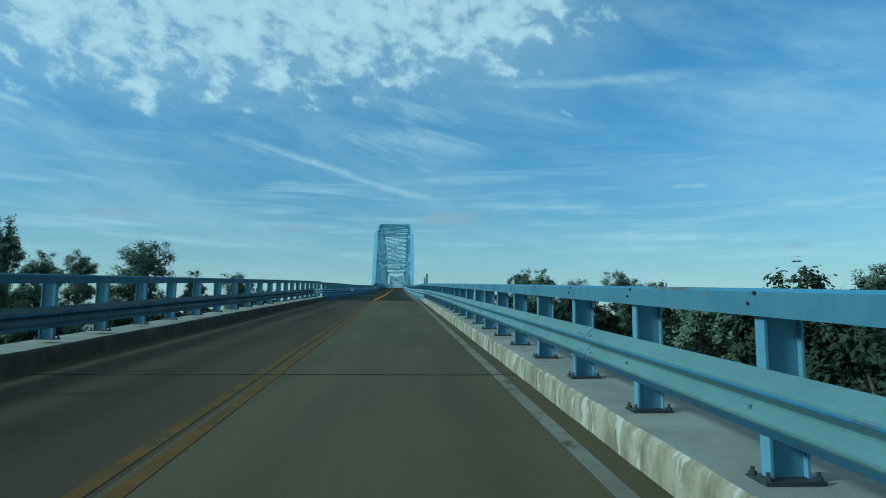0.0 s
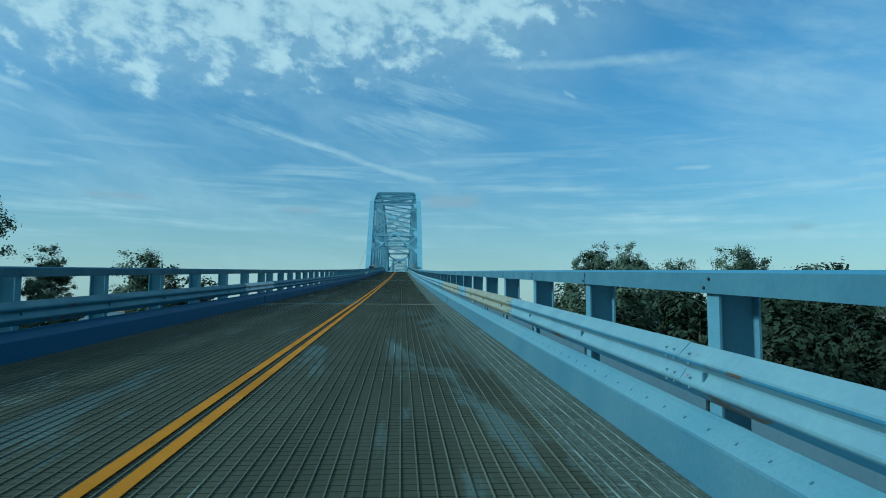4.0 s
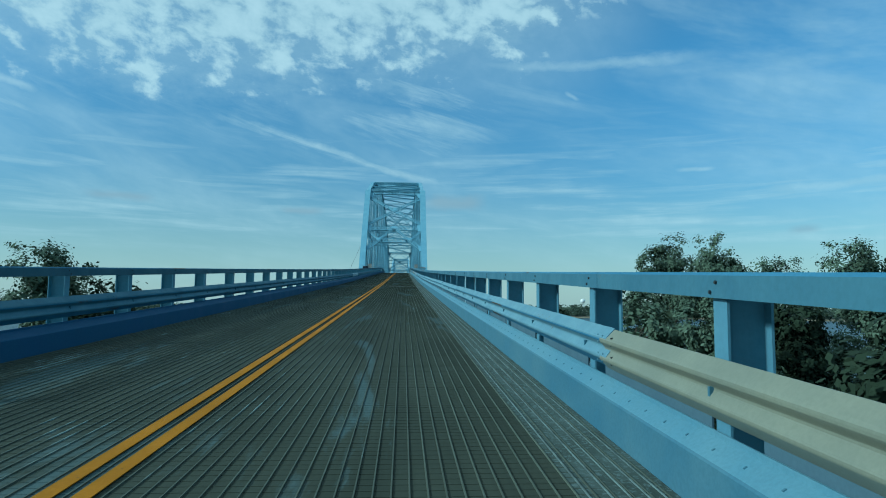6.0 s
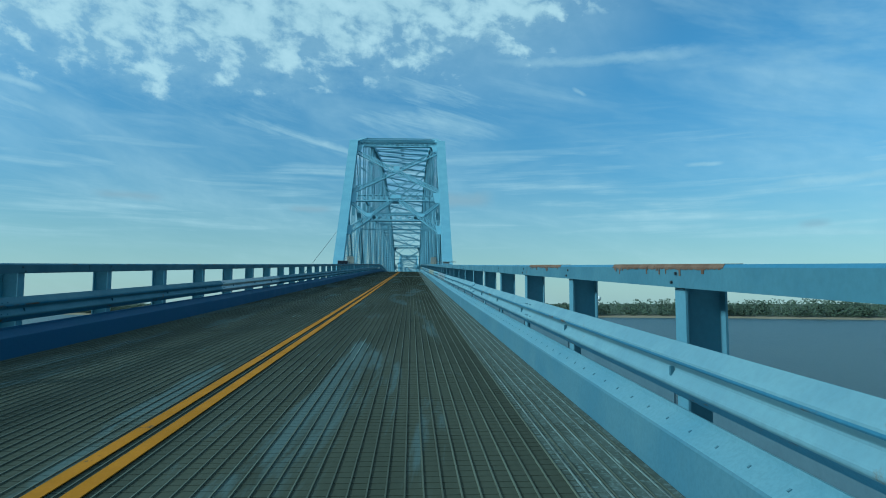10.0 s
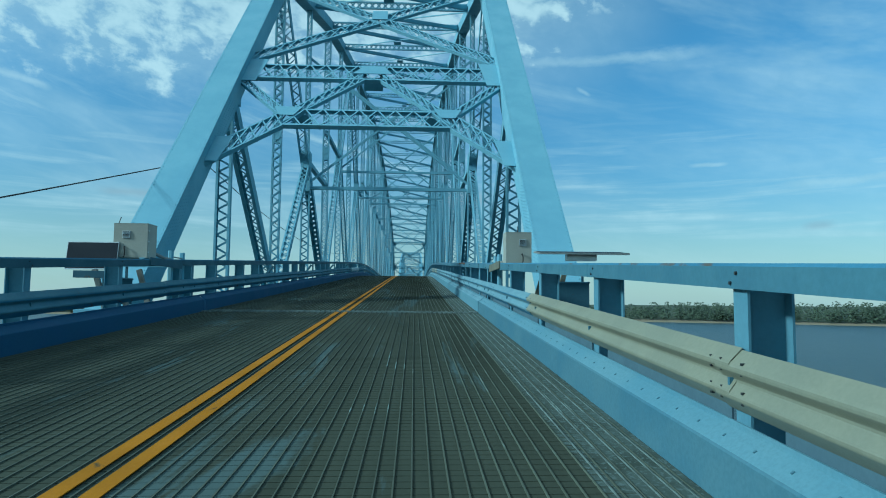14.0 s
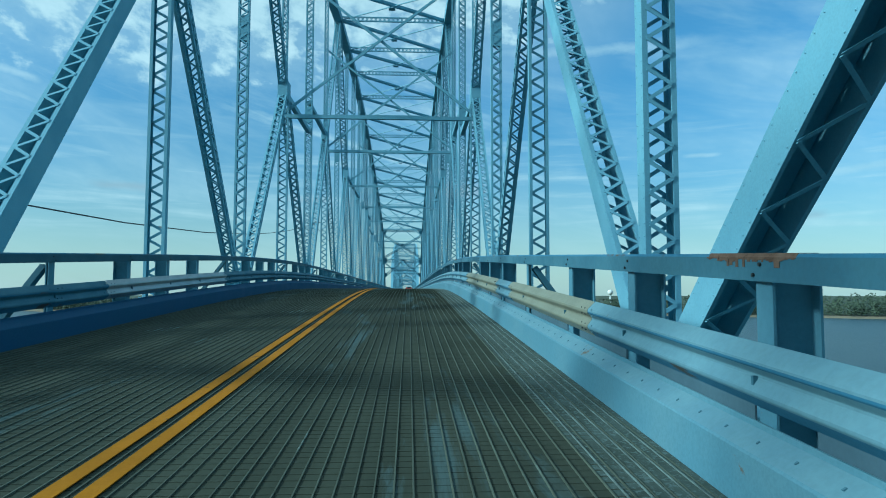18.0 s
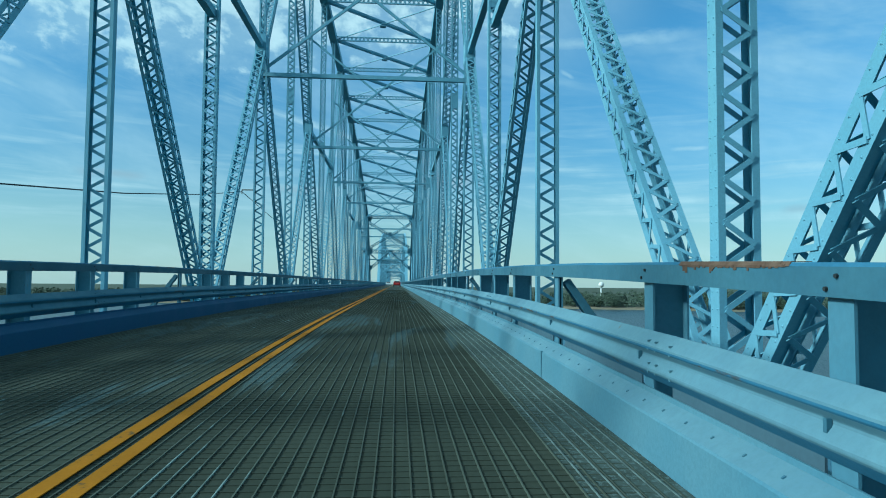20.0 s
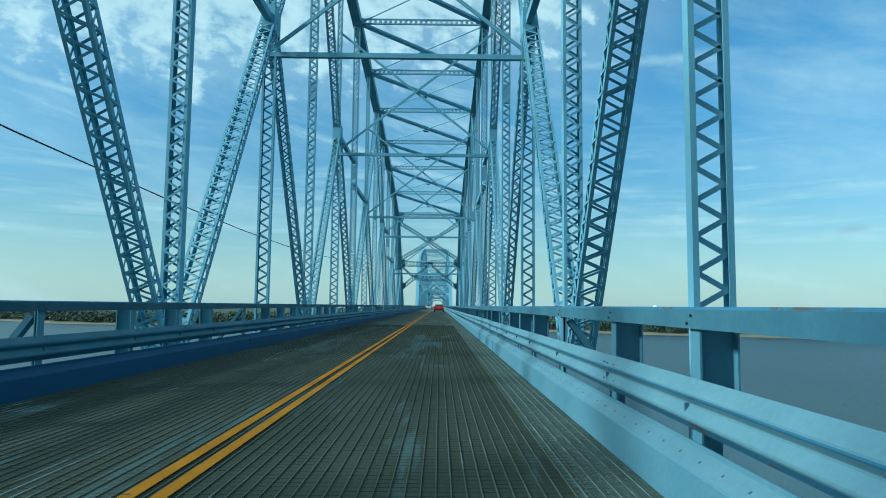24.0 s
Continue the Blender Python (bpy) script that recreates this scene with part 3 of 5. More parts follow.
            studs.hexa([(3.323, y - 0.008, z + 0.296), (3.339, y - 0.008, z + 0.307), (3.339, y + 0.008, z + 0.307), (3.323, y + 0.008, z + 0.296),
                        (3.320, y - 0.006, z + 0.304), (3.335, y - 0.006, z + 0.314), (3.335, y + 0.006, z + 0.314), (3.320, y + 0.006, z + 0.304)])
            y += 0.31
        part("bolts", studs, BLUE_KERB, k2)["kind"] = "stuff"
    for y in (86.4, 134.2, L0 + 0.46, L0 + PANEL * 3, L0 + PANEL * 6):
        g = Geo()
        z = road(y)
        g.box(min(s * 3.25, s * 3.30), max(s * 3.25, s * 3.30), y - 0.03, y + 0.03, z, z + 0.272)
        part("splice_plate", g, SHADED_KERB if s < 0 else PALE_KERB if y > L0 else BLUE_KERB, k2)
    if s > 0:
        dust = Geo()
        dust.sweep([(2.7, -0.02), (3.25, -0.02), (3.25, -0.004), (2.7, -0.0075)], steps(STEEL_START + 0.2, 400.0), road)
        part("dusty_edge", dust, DUST, k2, "strip of pale dust and grit in the grating")
        # worn bars shine along the edge of the grating
        for x in (2.76, 2.88, 2.98, 3.08, 3.17):
            g = Geo()
            g.sweep([(x - 0.005, -0.010), (x + 0.005, -0.010), (x + 0.0035, 0.002), (x - 0.0035, 0.002)], steps(STEEL_START + 0.2, 330.0, 6.0), road)
            part("edge_bar", g, GRATE_EDGE, k2)

    guard = thing("guard_rail", "blue painted two-wave steel guard rail with cream and bare lengths", "guard rail", "guard rails of the bridge")
    rng = random.Random(5 if s > 0 else 9)
    cream = ((73.2, 80.5), (83.0, 90.4), (179.9, 185.9), (185.9, 191.9), (230.8, 235.5), (237.3, 243.6)) if s > 0 else ()
    bare = ((164.6, 172.2),) if s > 0 else ((54.7, 58.8), (84.0, 88.5), (152.7, 160.3), (236.0, 243.0))
    cuts, y = [], ROAD_START
    while y < 560:
        cuts.append(y)
        y += 7.62 if y < 420 else 30.0
    cuts = sorted([c for c in cuts if not any(a - 0.5 < c < b + 0.5 for a, b in cream + bare)] + [c for ab in cream + bare for c in ab])
    cuts = [c for i, c in enumerate(cuts) if i == 0 or c - cuts[i - 1] > 0.01]
    for a, b in zip(cuts, cuts[1:]):
        # left beams get darker paint colours in place of their shade
        paint = (TEAL_RAIL if s > 0 else SHADED_TEAL) if b < 62 else PALE_RAIL if s > 0 else BLUE_RAIL
        mat = CREAM if (a, b) in cream else GALV if (a, b) in bare else paint
        g = Geo()
        lap = 0.004 if mat is paint else 0.0
        sec = [(s * (BEAM_X + u + lap), BEAM_Z + v) for u, v in WAVE] + [(s * (BEAM_X + u + lap + 0.006), BEAM_Z + v) for u, v in reversed(WAVE)]
        yy = steps(a, b + (0.15 if mat is not paint else 0.0), 3.9)
        g.sweep(sec, yy, lambda y, r=rng.uniform(-0.008, 0.008) + (0.03 if b < 62 else 0.0): road(y) + r)
        me = g.mesh("beam", mat)
        if mat is paint:
            # rust sits on the folds beside the hollow and along the lower lip
            me.materials.append(RUST_EDGE)
            for f_ in me.polygons:
                if f_.index % len(sec) in (0, 10, 11):
                    f_.material_index = 1
        beam = part("beam", me, mat, guard, {"weathered_cream_steel": "weathered cream beam", "galvanised_steel": "bare galvanised beam"}.get(mat.name, ""))
        if a < 300:
            bolts = Geo()
            for yb in (a + 0.1, a + 0.22, b - 0.12):
                for zb in (0.06, 0.115, 0.205, 0.26):
                    z = road(yb) + BEAM_Z + zb + (0.03 if b < 62 else 0.0)
                    xs = BEAM_X + 0.02
                    bolts.box(min(s * (xs - 0.014), s * (xs + 0.03)), max(s * (xs - 0.014), s * (xs + 0.03)), yb - 0.008, yb + 0.008, z - 0.006, z + 0.006)
            part("bolts", bolts, BOLT if mat is CREAM else paint, beam)["kind"] = "stuff"

    railing = thing("bridge_railing", "pale blue steel railing with one flat rail on rolled posts", "railing", "railings of the bridge")
    y = ROAD_START
    while y < 560:
        ln = 10.9 if y < 420 else 40.0
        g = Geo()
        g.sweep([(s * 3.395, 1.068), (s * 3.395, 1.188), (s * 3.408, 1.205), (s * 3.54, 1.205), (s * 3.54, 1.19), (s * 3.415, 1.19), (s * 3.41, 1.068)],
                steps(y, y + ln - 0.012, 3.64), lambda q, r=0.0 if y > 55 else 0.03 if s > 0 else -0.05: road(q) - r)
        # the left rail's blue is darkened for its shaded side
        me = g.mesh("rail", BLUE_RAIL if s > 0 else DIM_BLUE)
        me.materials.append(RUST_EDGE)
        for f_ in me.polygons:
            if f_.index % 7 in (1, 2, 6):
                f_.material_index = 1
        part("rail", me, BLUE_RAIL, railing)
        y += ln
    if s > 0:
        for i, (y0, y1, deep) in enumerate(((204.4, 207.25, 0.026), (137.6, 139.4, 0.016), (141.2, 143.0, 0.016), (227.55, 228.4, 0.024), (248.3, 249.4, 0.016))):
            rust_run(railing, y0, y1, i, deep)
    for y, kind in RAIL_SPOTS:
        worn = s > 0 and 99.3 < y < 101.8
        p = part("post", POST_LEDGE if kind == "ledge" else POST_BRACED if kind == "braced" else POST_DECK, BLUE_RAIL, railing, "post with rust runs" if worn else "")
        p.matrix_basis = pose(s * RAIL_X, y, road(y) + (0.05 if kind == "ledge" and s < 0 else 0.0)) @ Matrix.Diagonal((s, 1, 1, 1))
        extra = PLATE if kind == "ledge" else BRACE if kind == "braced" else None
        if extra is not None:
            part("base_plate" if kind == "ledge" else "brace", extra, BLUE, p)
        if worn:
            part("rust_streak", STREAKS, STREAK, p, "brown and yellow rust runs")
        if y < 320:
            part("blockout", BLOCK, BLUE, p)
            for yy, zz in ((-0.035, 1.15), (0.03, 1.10)):
                if 12 < y < 300:
                    part("rail_bolt", RAIL_BOLT, BOLT, p).location = (0, yy, zz)
            part("beam_bolt", BEAM_BOLT, BLUE_RAIL, p)


rail_side(1)
rail_side(-1)


# ---- truss spans ----
def frange(a, b, d):
    return [a + d * k for k in range(int((b - a) / d) + 1)]


def laced(span, name, p, q, w=0.46, d=0.34, double=False, pitch=0.235, bar=0.06, across=(1, 0, 0), mat=None, label="", open_sides=False, loose=0, rivets=0.0, lip=0.085, middle=False, mirror=True, dense=False):
    """A built-up member from p to q: two channels w apart across, joined by zigzag bars on both faces."""
    mat = mat or BLUE
    p, q = Vector(p), Vector(q)
    way = (q - p).normalized()
    s = Vector(across)
    s = (s - way * s.dot(way)).normalized()
    c = way.cross(s)
    # corners of the channels, or of the four angles of an open member
    t, member = 0.02, None
    for k in (-1, 1):
        a0, a1, a2 = k * w / 2, k * (w / 2 - t), k * (w / 2 - lip)
        if open_sides:
            rows = [[(a0, e * d / 2), (a0, e * (d / 2 - 0.13)), (a1, e * (d / 2 - 0.13)), (a1, e * (d / 2 - t)), (a2, e * (d / 2 - t)), (a2, e * d / 2)] for e in (-1, 1)]
        else:
            rows = [[(a0, -d / 2), (a2, -d / 2), (a2, -d / 2 + t), (a1, -d / 2 + t), (a1, d / 2 - t), (a2, d / 2 - t), (a2, d / 2), (a0, d / 2)]]
        for poly in rows:
            g = Geo()
            g.prism(p, q, s, c, poly)
            if member is None:
                member = part(name, g, mat, span, label)
            else:
                part("angle" if open_sides else "channel", g, mat, member)
    lace = Geo()
    length = (q - p).length
    count = max(2, int(length / pitch))
    shared = {}
    for i in range(count):
        a, b = p + way * (length * i / count), p + way * (length * (i + 1) / count)
        for e in ((0,) if middle else (-1, 1)):
            off = c * (e * (d / 2 + 0.006 + 0.004 * (i % 2)))
            for k in ((1, -1) if double else ((1,) if (i + (mirror and e > 0)) % 2 else (-1,))):
                a_, b_ = a + s * (k * (w / 2 - lip + 0.015)) + off, b - s * (k * (w / 2 - lip + 0.015)) + off
                if i < loose and off.y <= 0:
                    if k not in shared:
                        one, half = Geo(), (b_ - a_) / 2
                        one.bar(-half, half, s, bar, 0.012)
                        shared[k] = one.mesh("lacing_bar", mat)
                    part("lacing_bar", shared[k], mat, member).location = (a_ + b_) / 2
                else:
                    lace.bar(a_, b_, s, bar, 0.012)
            if open_sides and e:
                off, k = s * (e * (w / 2 + 0.007 + 0.004 * (i % 2))), 1 if (i + (e > 0)) % 2 else -1
                lace.bar(a + c * (k * (d / 2 - 0.06)) + off, b - c * (k * (d / 2 - 0.06)) + off, c, bar, 0.012)
    if dense:
        top_c = c if c.z > 0 else -c
        cover = Geo()

        def strip(p0, p1, x0, x1):
            cover.prism(p0, p1, s, top_c, [(x0, d / 2 - 0.04), (x1, d / 2 - 0.04), (x1, d / 2 - 0.022), (x0, d / 2 - 0.022)])

        # two long strips with bridges between, which leave a row of hand holes
        edge = w / 2 - 0.022
        strip(p, q, -edge, -0.06)
        strip(p, q, 0.06, edge)
        for i in range(int(length / 0.44)):
            strip(p + way * (0.44 * i), p + way * (0.44 * i + 0.26), -0.06, 0.06)
        part("cover_plate", cover, mat, member)
    part("lacing", lace, mat, member)["kind"] = "stuff"
    if rivets:
        studs = Geo()
        for f in (-1, 1):
            for e in (-1, 1):
                for i in range(int(min(length, rivets) / 0.19)):
                    o, r = (p if p.z < q.z else q) + (way if p.z < q.z else -way) * (0.1 + 0.19 * i) + s * (f * w / 2) + c * (e * (d / 2 - 0.045)), 0.017
                    k0 = len(studs.v)
                    studs.v += [tuple(o + way * r), tuple(o + c * r), tuple(o - way * r), tuple(o - c * r), tuple(o + s * (f * 0.014))]
                    studs.f += [(k0, k0 + 1, k0 + 4), (k0 + 1, k0 + 2, k0 + 4), (k0 + 2, k0 + 3, k0 + 4), (k0 + 3, k0, k0 + 4)]
        part("rivets", studs, mat, member)["kind"] = "stuff"
    return member


def solid(span, name, p, q, w, d, label="", mat=None):
    g = Geo()
    g.bar(p, q, (1, 0, 0), w, d)
    return part(name, g, mat or BLUE, span, label)


def lattice_strut(span, name, p, q, depth, drop, width=0.3, pitch=0.4):
    """A light strut across the road: an upper and a lower flange with zigzag bars between; drop is the way from upper to lower."""
    p, q, drop = Vector(p), Vector(q), Vector(drop).normalized() * depth
    side = (q - p).normalized().cross(drop).normalized()
    d_, h_, t = drop.normalized(), width / 2, 0.022
    g = Geo()
    g.prism(p, q, side, d_, [(-h_, 0), (h_, 0), (h_, 0.09), (h_ - t, 0.09), (h_ - t, t), (t - h_, t), (t - h_, 0.09), (-h_, 0.09)])
    member = part(name, g, BLUE, span)
    g = Geo()
    g.prism(p + drop, q + drop, side, -d_, [(-h_, 0), (h_, 0), (h_, 0.09), (h_ - t, 0.09), (h_ - t, t), (t - h_, t), (t - h_, 0.09), (-h_, 0.09)])
    part("lower_flange", g, BLUE, member)
    n_ = max(2, int((q - p).length / pitch))
    lace = Geo()
    for i in range(n_):
        a, b = p.lerp(q, i / n_), p.lerp(q, (i + 1) / n_)
        for e in (-1, 1):
            o = side * (e * width / 2)
            lace.bar(a + o, b + drop + o, drop, 0.05, 0.012)
            lace.bar(a + drop + o, b + o, drop, 0.05, 0.012)
    part("lacing", lace, BLUE, member)["kind"] = "stuff"
    return member


TOP = [0, 16.35, 20.3, 23.0, 25.2, 26.9, 27.6]       # height of the top chord over the road, by main panel point
FOOT = -0.7


def truss_span(y0, near):
    """One through span of twelve main panels: Warren web with verticals, halved panels, polygonal top chord."""
    span = thing("truss_span", "pale blue riveted steel through truss with laced members", "bridge truss", "truss spans", at=(0, y0, road(y0)))
    base = Vector((0, y0, road(y0)))

    def top_h(k):
        k = min(k, 12 - k)
        i = min(int(k), 5)
        return TOP[i] + (TOP[i + 1] - TOP[i]) * (k - i)

    def at(x, k, h):
        y = y0 + PANEL * k
        return Vector((x, y, road(y) + h)) - base

    def upper(x, k):
        return at(x, k, top_h(k))

    def lower(x, k):
        return at(x, k, FOOT)

    for s in (-1, 1):
        x = s * SIDE
        # chords
        for k in range(12):
            g = Geo()
            g.bar(lower(x, k), lower(x, k + 0.5), (1, 0, 0), 0.5, 0.55)
            g.bar(lower(x, k + 0.5), lower(x, k + 1), (1, 0, 0), 0.5, 0.55)
            part("bottom_chord", g, BLUE, span)
        for k in range(1, 11):
            a, b = upper(x, k), upper(x, k + 1)
            way = (b - a).normalized()
            solid(span, "top_chord", a - way * 0.1, b + way * 0.1, 0.74, 0.7)
        for k0, k1 in ((0, 1), (12, 11)):
            a, b = at(s * (SIDE - 0.05), k0, FOOT), upper(s * (SIDE - 0.05), k1)
            way = (b - a).normalized()
            face = way.cross(Vector((1, 0, 0))).normalized() * 0.43
            g = Geo()
            pts = []
            # the box grows a little wider towards the top
            for o, outer in ((a, 0.54), (b + way * 0.25, 0.62)):
                i, e = Vector((-s * 0.45, 0, 0)), Vector((s * outer, 0, 0))
                pts += [o + i - face, o + e - face, o + e + face, o + i + face]
            g.hexa(pts)
            post = part("end_post", g, BLUE, span, "inclined riveted box end post")
            if near and k0 == 0:
                way = (b - a).normalized()
                out = way.cross(Vector((1, 0, 0))).normalized()
                riv = Geo()
                length = (b - a).length

                def stud(p, n_, r=0.026):
                    u = way
                    v = n_.cross(u)
                    i = len(riv.v)
                    riv.v += [tuple(p + u * r), tuple(p + v * r), tuple(p - u * r), tuple(p - v * r), tuple(p + n_ * r * 0.9)]
                    riv.f += [(i, i + 1, i + 4), (i + 1, i + 2, i + 4), (i + 2, i + 3, i + 4), (i + 3, i, i + 4)]

                for t in frange(0.2, length, 0.16):
                    for e in (-s * 0.4, s * (0.49 + 0.08 * t / length)):
                        for f in (-1, 1):
                            stud(a + way * t + Vector((e, 0, 0)) + out * (f * 0.43), out * f)
                    for e in (-0.38, 0.38):
                        stud(a + way * t + out * e + Vector((-s * 0.45, 0, 0)), Vector((-s, 0, 0)))
                    if t < 6.2 or t > length - 3.0 or 8.2 < t < 11.5:
                        for e in (-0.27, -0.16, -0.05, 0.06) if t < 6.2 else (-0.2, -0.07, 0.07, 0.2):
                            stud(a + way * t + out * e + Vector((-s * 0.45, 0, 0)), Vector((-s, 0, 0)))
                part("rivets", riv, BLUE, post)
        # web
        for k in range(1, 12):
            top, foot = upper(x, k), lower(x, k)
            valley = k % 2 == 0
            v = laced(span, "vertical", foot, top, 0.52 if valley else 0.48, 0.30 if valley else 0.2, mirror=valley, loose=14 if near and k < 7 else 0, rivets=8.0 if near and k < 4 else 0)
            plate = Geo()
            mid = foot.lerp(top, 0.5)
            hd = 0.14 if valley else 0.09
            plate.box(mid.x - 0.236, mid.x + 0.236, mid.y - hd, mid.y + hd, mid.z - 0.55, mid.z + 0.55)
            part("splice_plate", plate, BLUE, v)
        for k in range(12):
            # main diagonals run from the odd top points to the even foot points
            odd, even = (k, k + 1) if k % 2 else (k + 1, k)
            u, l = upper(x, odd), lower(x, even)
            m = u.lerp(l, 0.5)
            hang_foot = lower(x, k + 0.5)
            m = Vector((m.x, hang_foot.y, m.z))
            if 0 < k < 11:
                end = k in (1, 10)
                for p_, q_ in ((u, m), (m, l)):
                    out = Vector((s * 0.03, -0.18 if k == 1 else 0.18, -0.24)) if end else Vector((s * 0.08 if k in (5, 6) else 0, 0, 0))
                    laced(span, "main_diagonal", p_ + out, q_ + out, 0.54 if end else 0.66 if k in (5, 6) else 0.5, 0.46, pitch=0.43 if end else 0.25, bar=0.045 if end else 0.06, open_sides=2 < k < 9,
                          rivets=9.0 if near and k < 5 else 0, lip=0.05 if end else 0.085, dense=end and q_ is l)
                up_mid = upper(x, k + 0.5)
                laced(span, "sub_vertical", m, up_mid, 0.34, 0.24, bar=0.045)
                solid(span, "longitudinal_strut", m, Vector((x, lower(x, even).y, m.z)), 0.28, 0.3)
                plate = Geo()
                plate.box(x - 0.27, x + 0.27, m.y - 0.5, m.y + 0.5, m.z - 0.55, m.z + 0.55)
                part("gusset", plate, BLUE, span)
            else:
                plate = Geo()
                plate.box(x - 0.43, x + 0.43, m.y - 0.4, m.y + 0.4, m.z - 0.7, m.z - 0.2)
                part("gusset", plate, BLUE, span)
            sunk = Vector((0, 0, -0.33 if k in (0, 1, 10, 11) else 0))
            if k in (1, 10):
                plate = Geo()
                plate.box(x - 0.30, x + 0.30, m.y - 0.3, m.y + 0.3, m.z - 2.05, m.z - 1.35)
                part("hanger_plate", plate, BLUE, span)
            laced(span, "hanger", hang_foot, m, 0.56, 0.2, bar=0.075, middle=True, loose=20 if near and k < 6 else 0)
            laced(span, "sub_diagonal", m + sunk, lower(x, odd) + sunk, *((0.46, 0.40, False, 0.24) if 0 < k < 11 else (0.58, 0.46, False, 0.30)), bar=0.055, lip=0.085 if 0 < k < 11 else 0.14, open_sides=0 < k < 11,
                  rivets=9.0 if near and k < 3 else 0)
            for kk in (k, k + 0.5):
                g = Geo()
                f_ = lower(x, kk)
                g.box(x - 0.29, x + 0.29, f_.y - (0.75 if kk == k and k % 2 == 0 else 0.35), f_.y + (0.75 if kk == k and k % 2 == 0 else 0.35), f_.z - 0.3, f_.z + 0.75)
                part("gusset", g, BLUE, span)
    # across the road
    for k in range(25):
        kk = k / 2
        g = Geo()
        c = at(0, kk, -0.95)
        g.box(-SIDE, SIDE, c.y - 0.16, c.y - 0.13 + 0.3, c.z - 0.5, c.z - 0.46)
        g.box(-SIDE, SIDE, c.y - 0.16, c.y + 0.17, c.z + 0.40, c.z + 0.44)
        g.box(-SIDE, SIDE, c.y - 0.012, c.y + 0.012, c.z - 0.46, c.z + 0.40)
        part("floor_beam", g, BLUE, span)
    for k in range(2, 23):
        kk = k / 2
        a, b = upper(-SIDE, kk), upper(SIDE, kk)
        lift = Vector((0, 0, 0.34))
        if near:
            lattice_strut(span, "top_strut", a + lift, b + lift, 0.50, (0, 0, -1), 0.14, 0.42)
        elif k % 2 == 0:
            for up_by in (0.3, -0.3):
                g = Geo()
                g.bar(a + Vector((0, 0, up_by)), b + Vector((0, 0, up_by)), (0, 0, 1), 0.09, 0.2)
                part("top_strut", g, BLUE, span)
    for k in range(2, 22):
        a0, b0 = upper(-SIDE, k / 2), upper(SIDE, k / 2 + 0.5)
        a1, b1 = upper(SIDE, k / 2), upper(-SIDE, k / 2 + 0.5)
        if near:
            laced(span, "top_lateral", a0, b0, 0.40, 0.24, pitch=0.33, bar=0.05, lip=0.06)
        else:
            solid(span, "top_lateral", a0, b0, 0.12, 0.16)
        solid(span, "top_lateral", a1 - Vector((0, 0, 0.14)), b1 - Vector((0, 0, 0.14)), 0.10, 0.08)
        c = a0.lerp(b0, 0.5)
        g = Geo()
        g.box(-0.3, 0.3, c.y - 0.3, c.y + 0.3, c.z - 0.42, c.z - 0.37)
        part("gusset", g, BLUE, span)
    # sway frames at the middle points
    for k in range(1, 11):
        odd, even = (k, k + 1) if k % 2 else (k + 1, k)
        h = (top_h(odd) + FOOT) / 2
        c = at(0, k + 0.5, h - (1.83 if k in (1, 10) else 1.45))
        solid_y = Geo()
        solid_y.bar((-SIDE, c.y, c.z), (SIDE, c.y, c.z), (0, 0, 1), 0.20, 0.22)
        part("sway_strut", solid_y, BLUE, span)
        rise = min(top_h(k + 0.5) - h, 8.0)
        for s in (-1, 1):
            g = Geo()
            g.bar((s * SIDE, c.y, c.z + 0.2), (-s * SIDE, c.y + (0.08 if s > 0 else -0.08), c.z + rise + 0.8), (0, 0, 1), 0.14, 0.1)
            part("sway_brace", g, BLUE, span)
    # portals in the plane of the end posts
    for k0, k1 in ((0, 1), (12, 11)):
        foot, head = at(0, k0, FOOT), upper(0, k1)

        def on(x, h):
            t = (h - FOOT) / (TOP[1] - FOOT)
            p = foot.lerp(head, t)
            return Vector((x, p.y, p.z))

        down = (foot - head).normalized()
        inner = SIDE - 0.38
        lattice_strut(span, "portal_strut", on(-inner, 16.5), on(inner, 16.5), 0.95, down, 0.16, 0.6)
        lattice_strut(span, "portal_strut", on(-inner, 9.0), on(inner, 9.0), 1.2, down, 0.16, 0.62)
        lattice_strut(span, "portal_strut", on(-2.9, 6.6), on(2.9, 6.6), 1.15, down, 0.16, 0.6)
        for s in (-1, 1):
            lattice_strut(span, "portal_brace", on(-s * inner, 15.4), on(s * inner, 9.7), 0.9, down, 0.14, 0.55)
            lattice_strut(span, "portal_brace", on(s * 0.3, 8.7), on(s * 2.9, 6.5), 0.75, down, 0.14, 0.5)
            lattice_strut(span, "portal_brace", on(s * 2.9, 6.6), on(s * inner, 4.9), 1.2, down, 0.16, 0.55)
            lattice_strut(span, "portal_brace", on(s * inner, 8.4), on(s * 3.1, 6.7), 0.6, down, 0.14, 0.45)
        # plates over the joints, in the front plane
        front = down.cross(Vector((1, 0, 0))).normalized() * 0.10
        if front.z < 0:
            front = -front
        for px, ph, low_w, up_w, hh in ((0, 12.55, 0.35, 0.35, 0.33), (0, 8.72, 0.75, 0.42, 0.22), (-2.85, 6.45, 0.25, 0.5, 0.2), (2.85, 6.45, 0.25, 0.5, 0.2), (-4.72, 8.6, 0.3, 0.5, 0.62), (4.72, 8.6, 0.3, 0.5, 0.62),
                                        (-4.8, 4.75, 0.25, 0.45, 0.5), (4.8, 4.75, 0.25, 0.45, 0.5), (-4.75, 15.6, 0.25, 0.6, 0.5), (4.75, 15.6, 0.25, 0.6, 0.5)):
            g = Geo()
            p0, p1 = on(px, ph - hh), on(px, ph + hh)
            c = (p0 - p1).normalized().cross(Vector((1, 0, 0)))
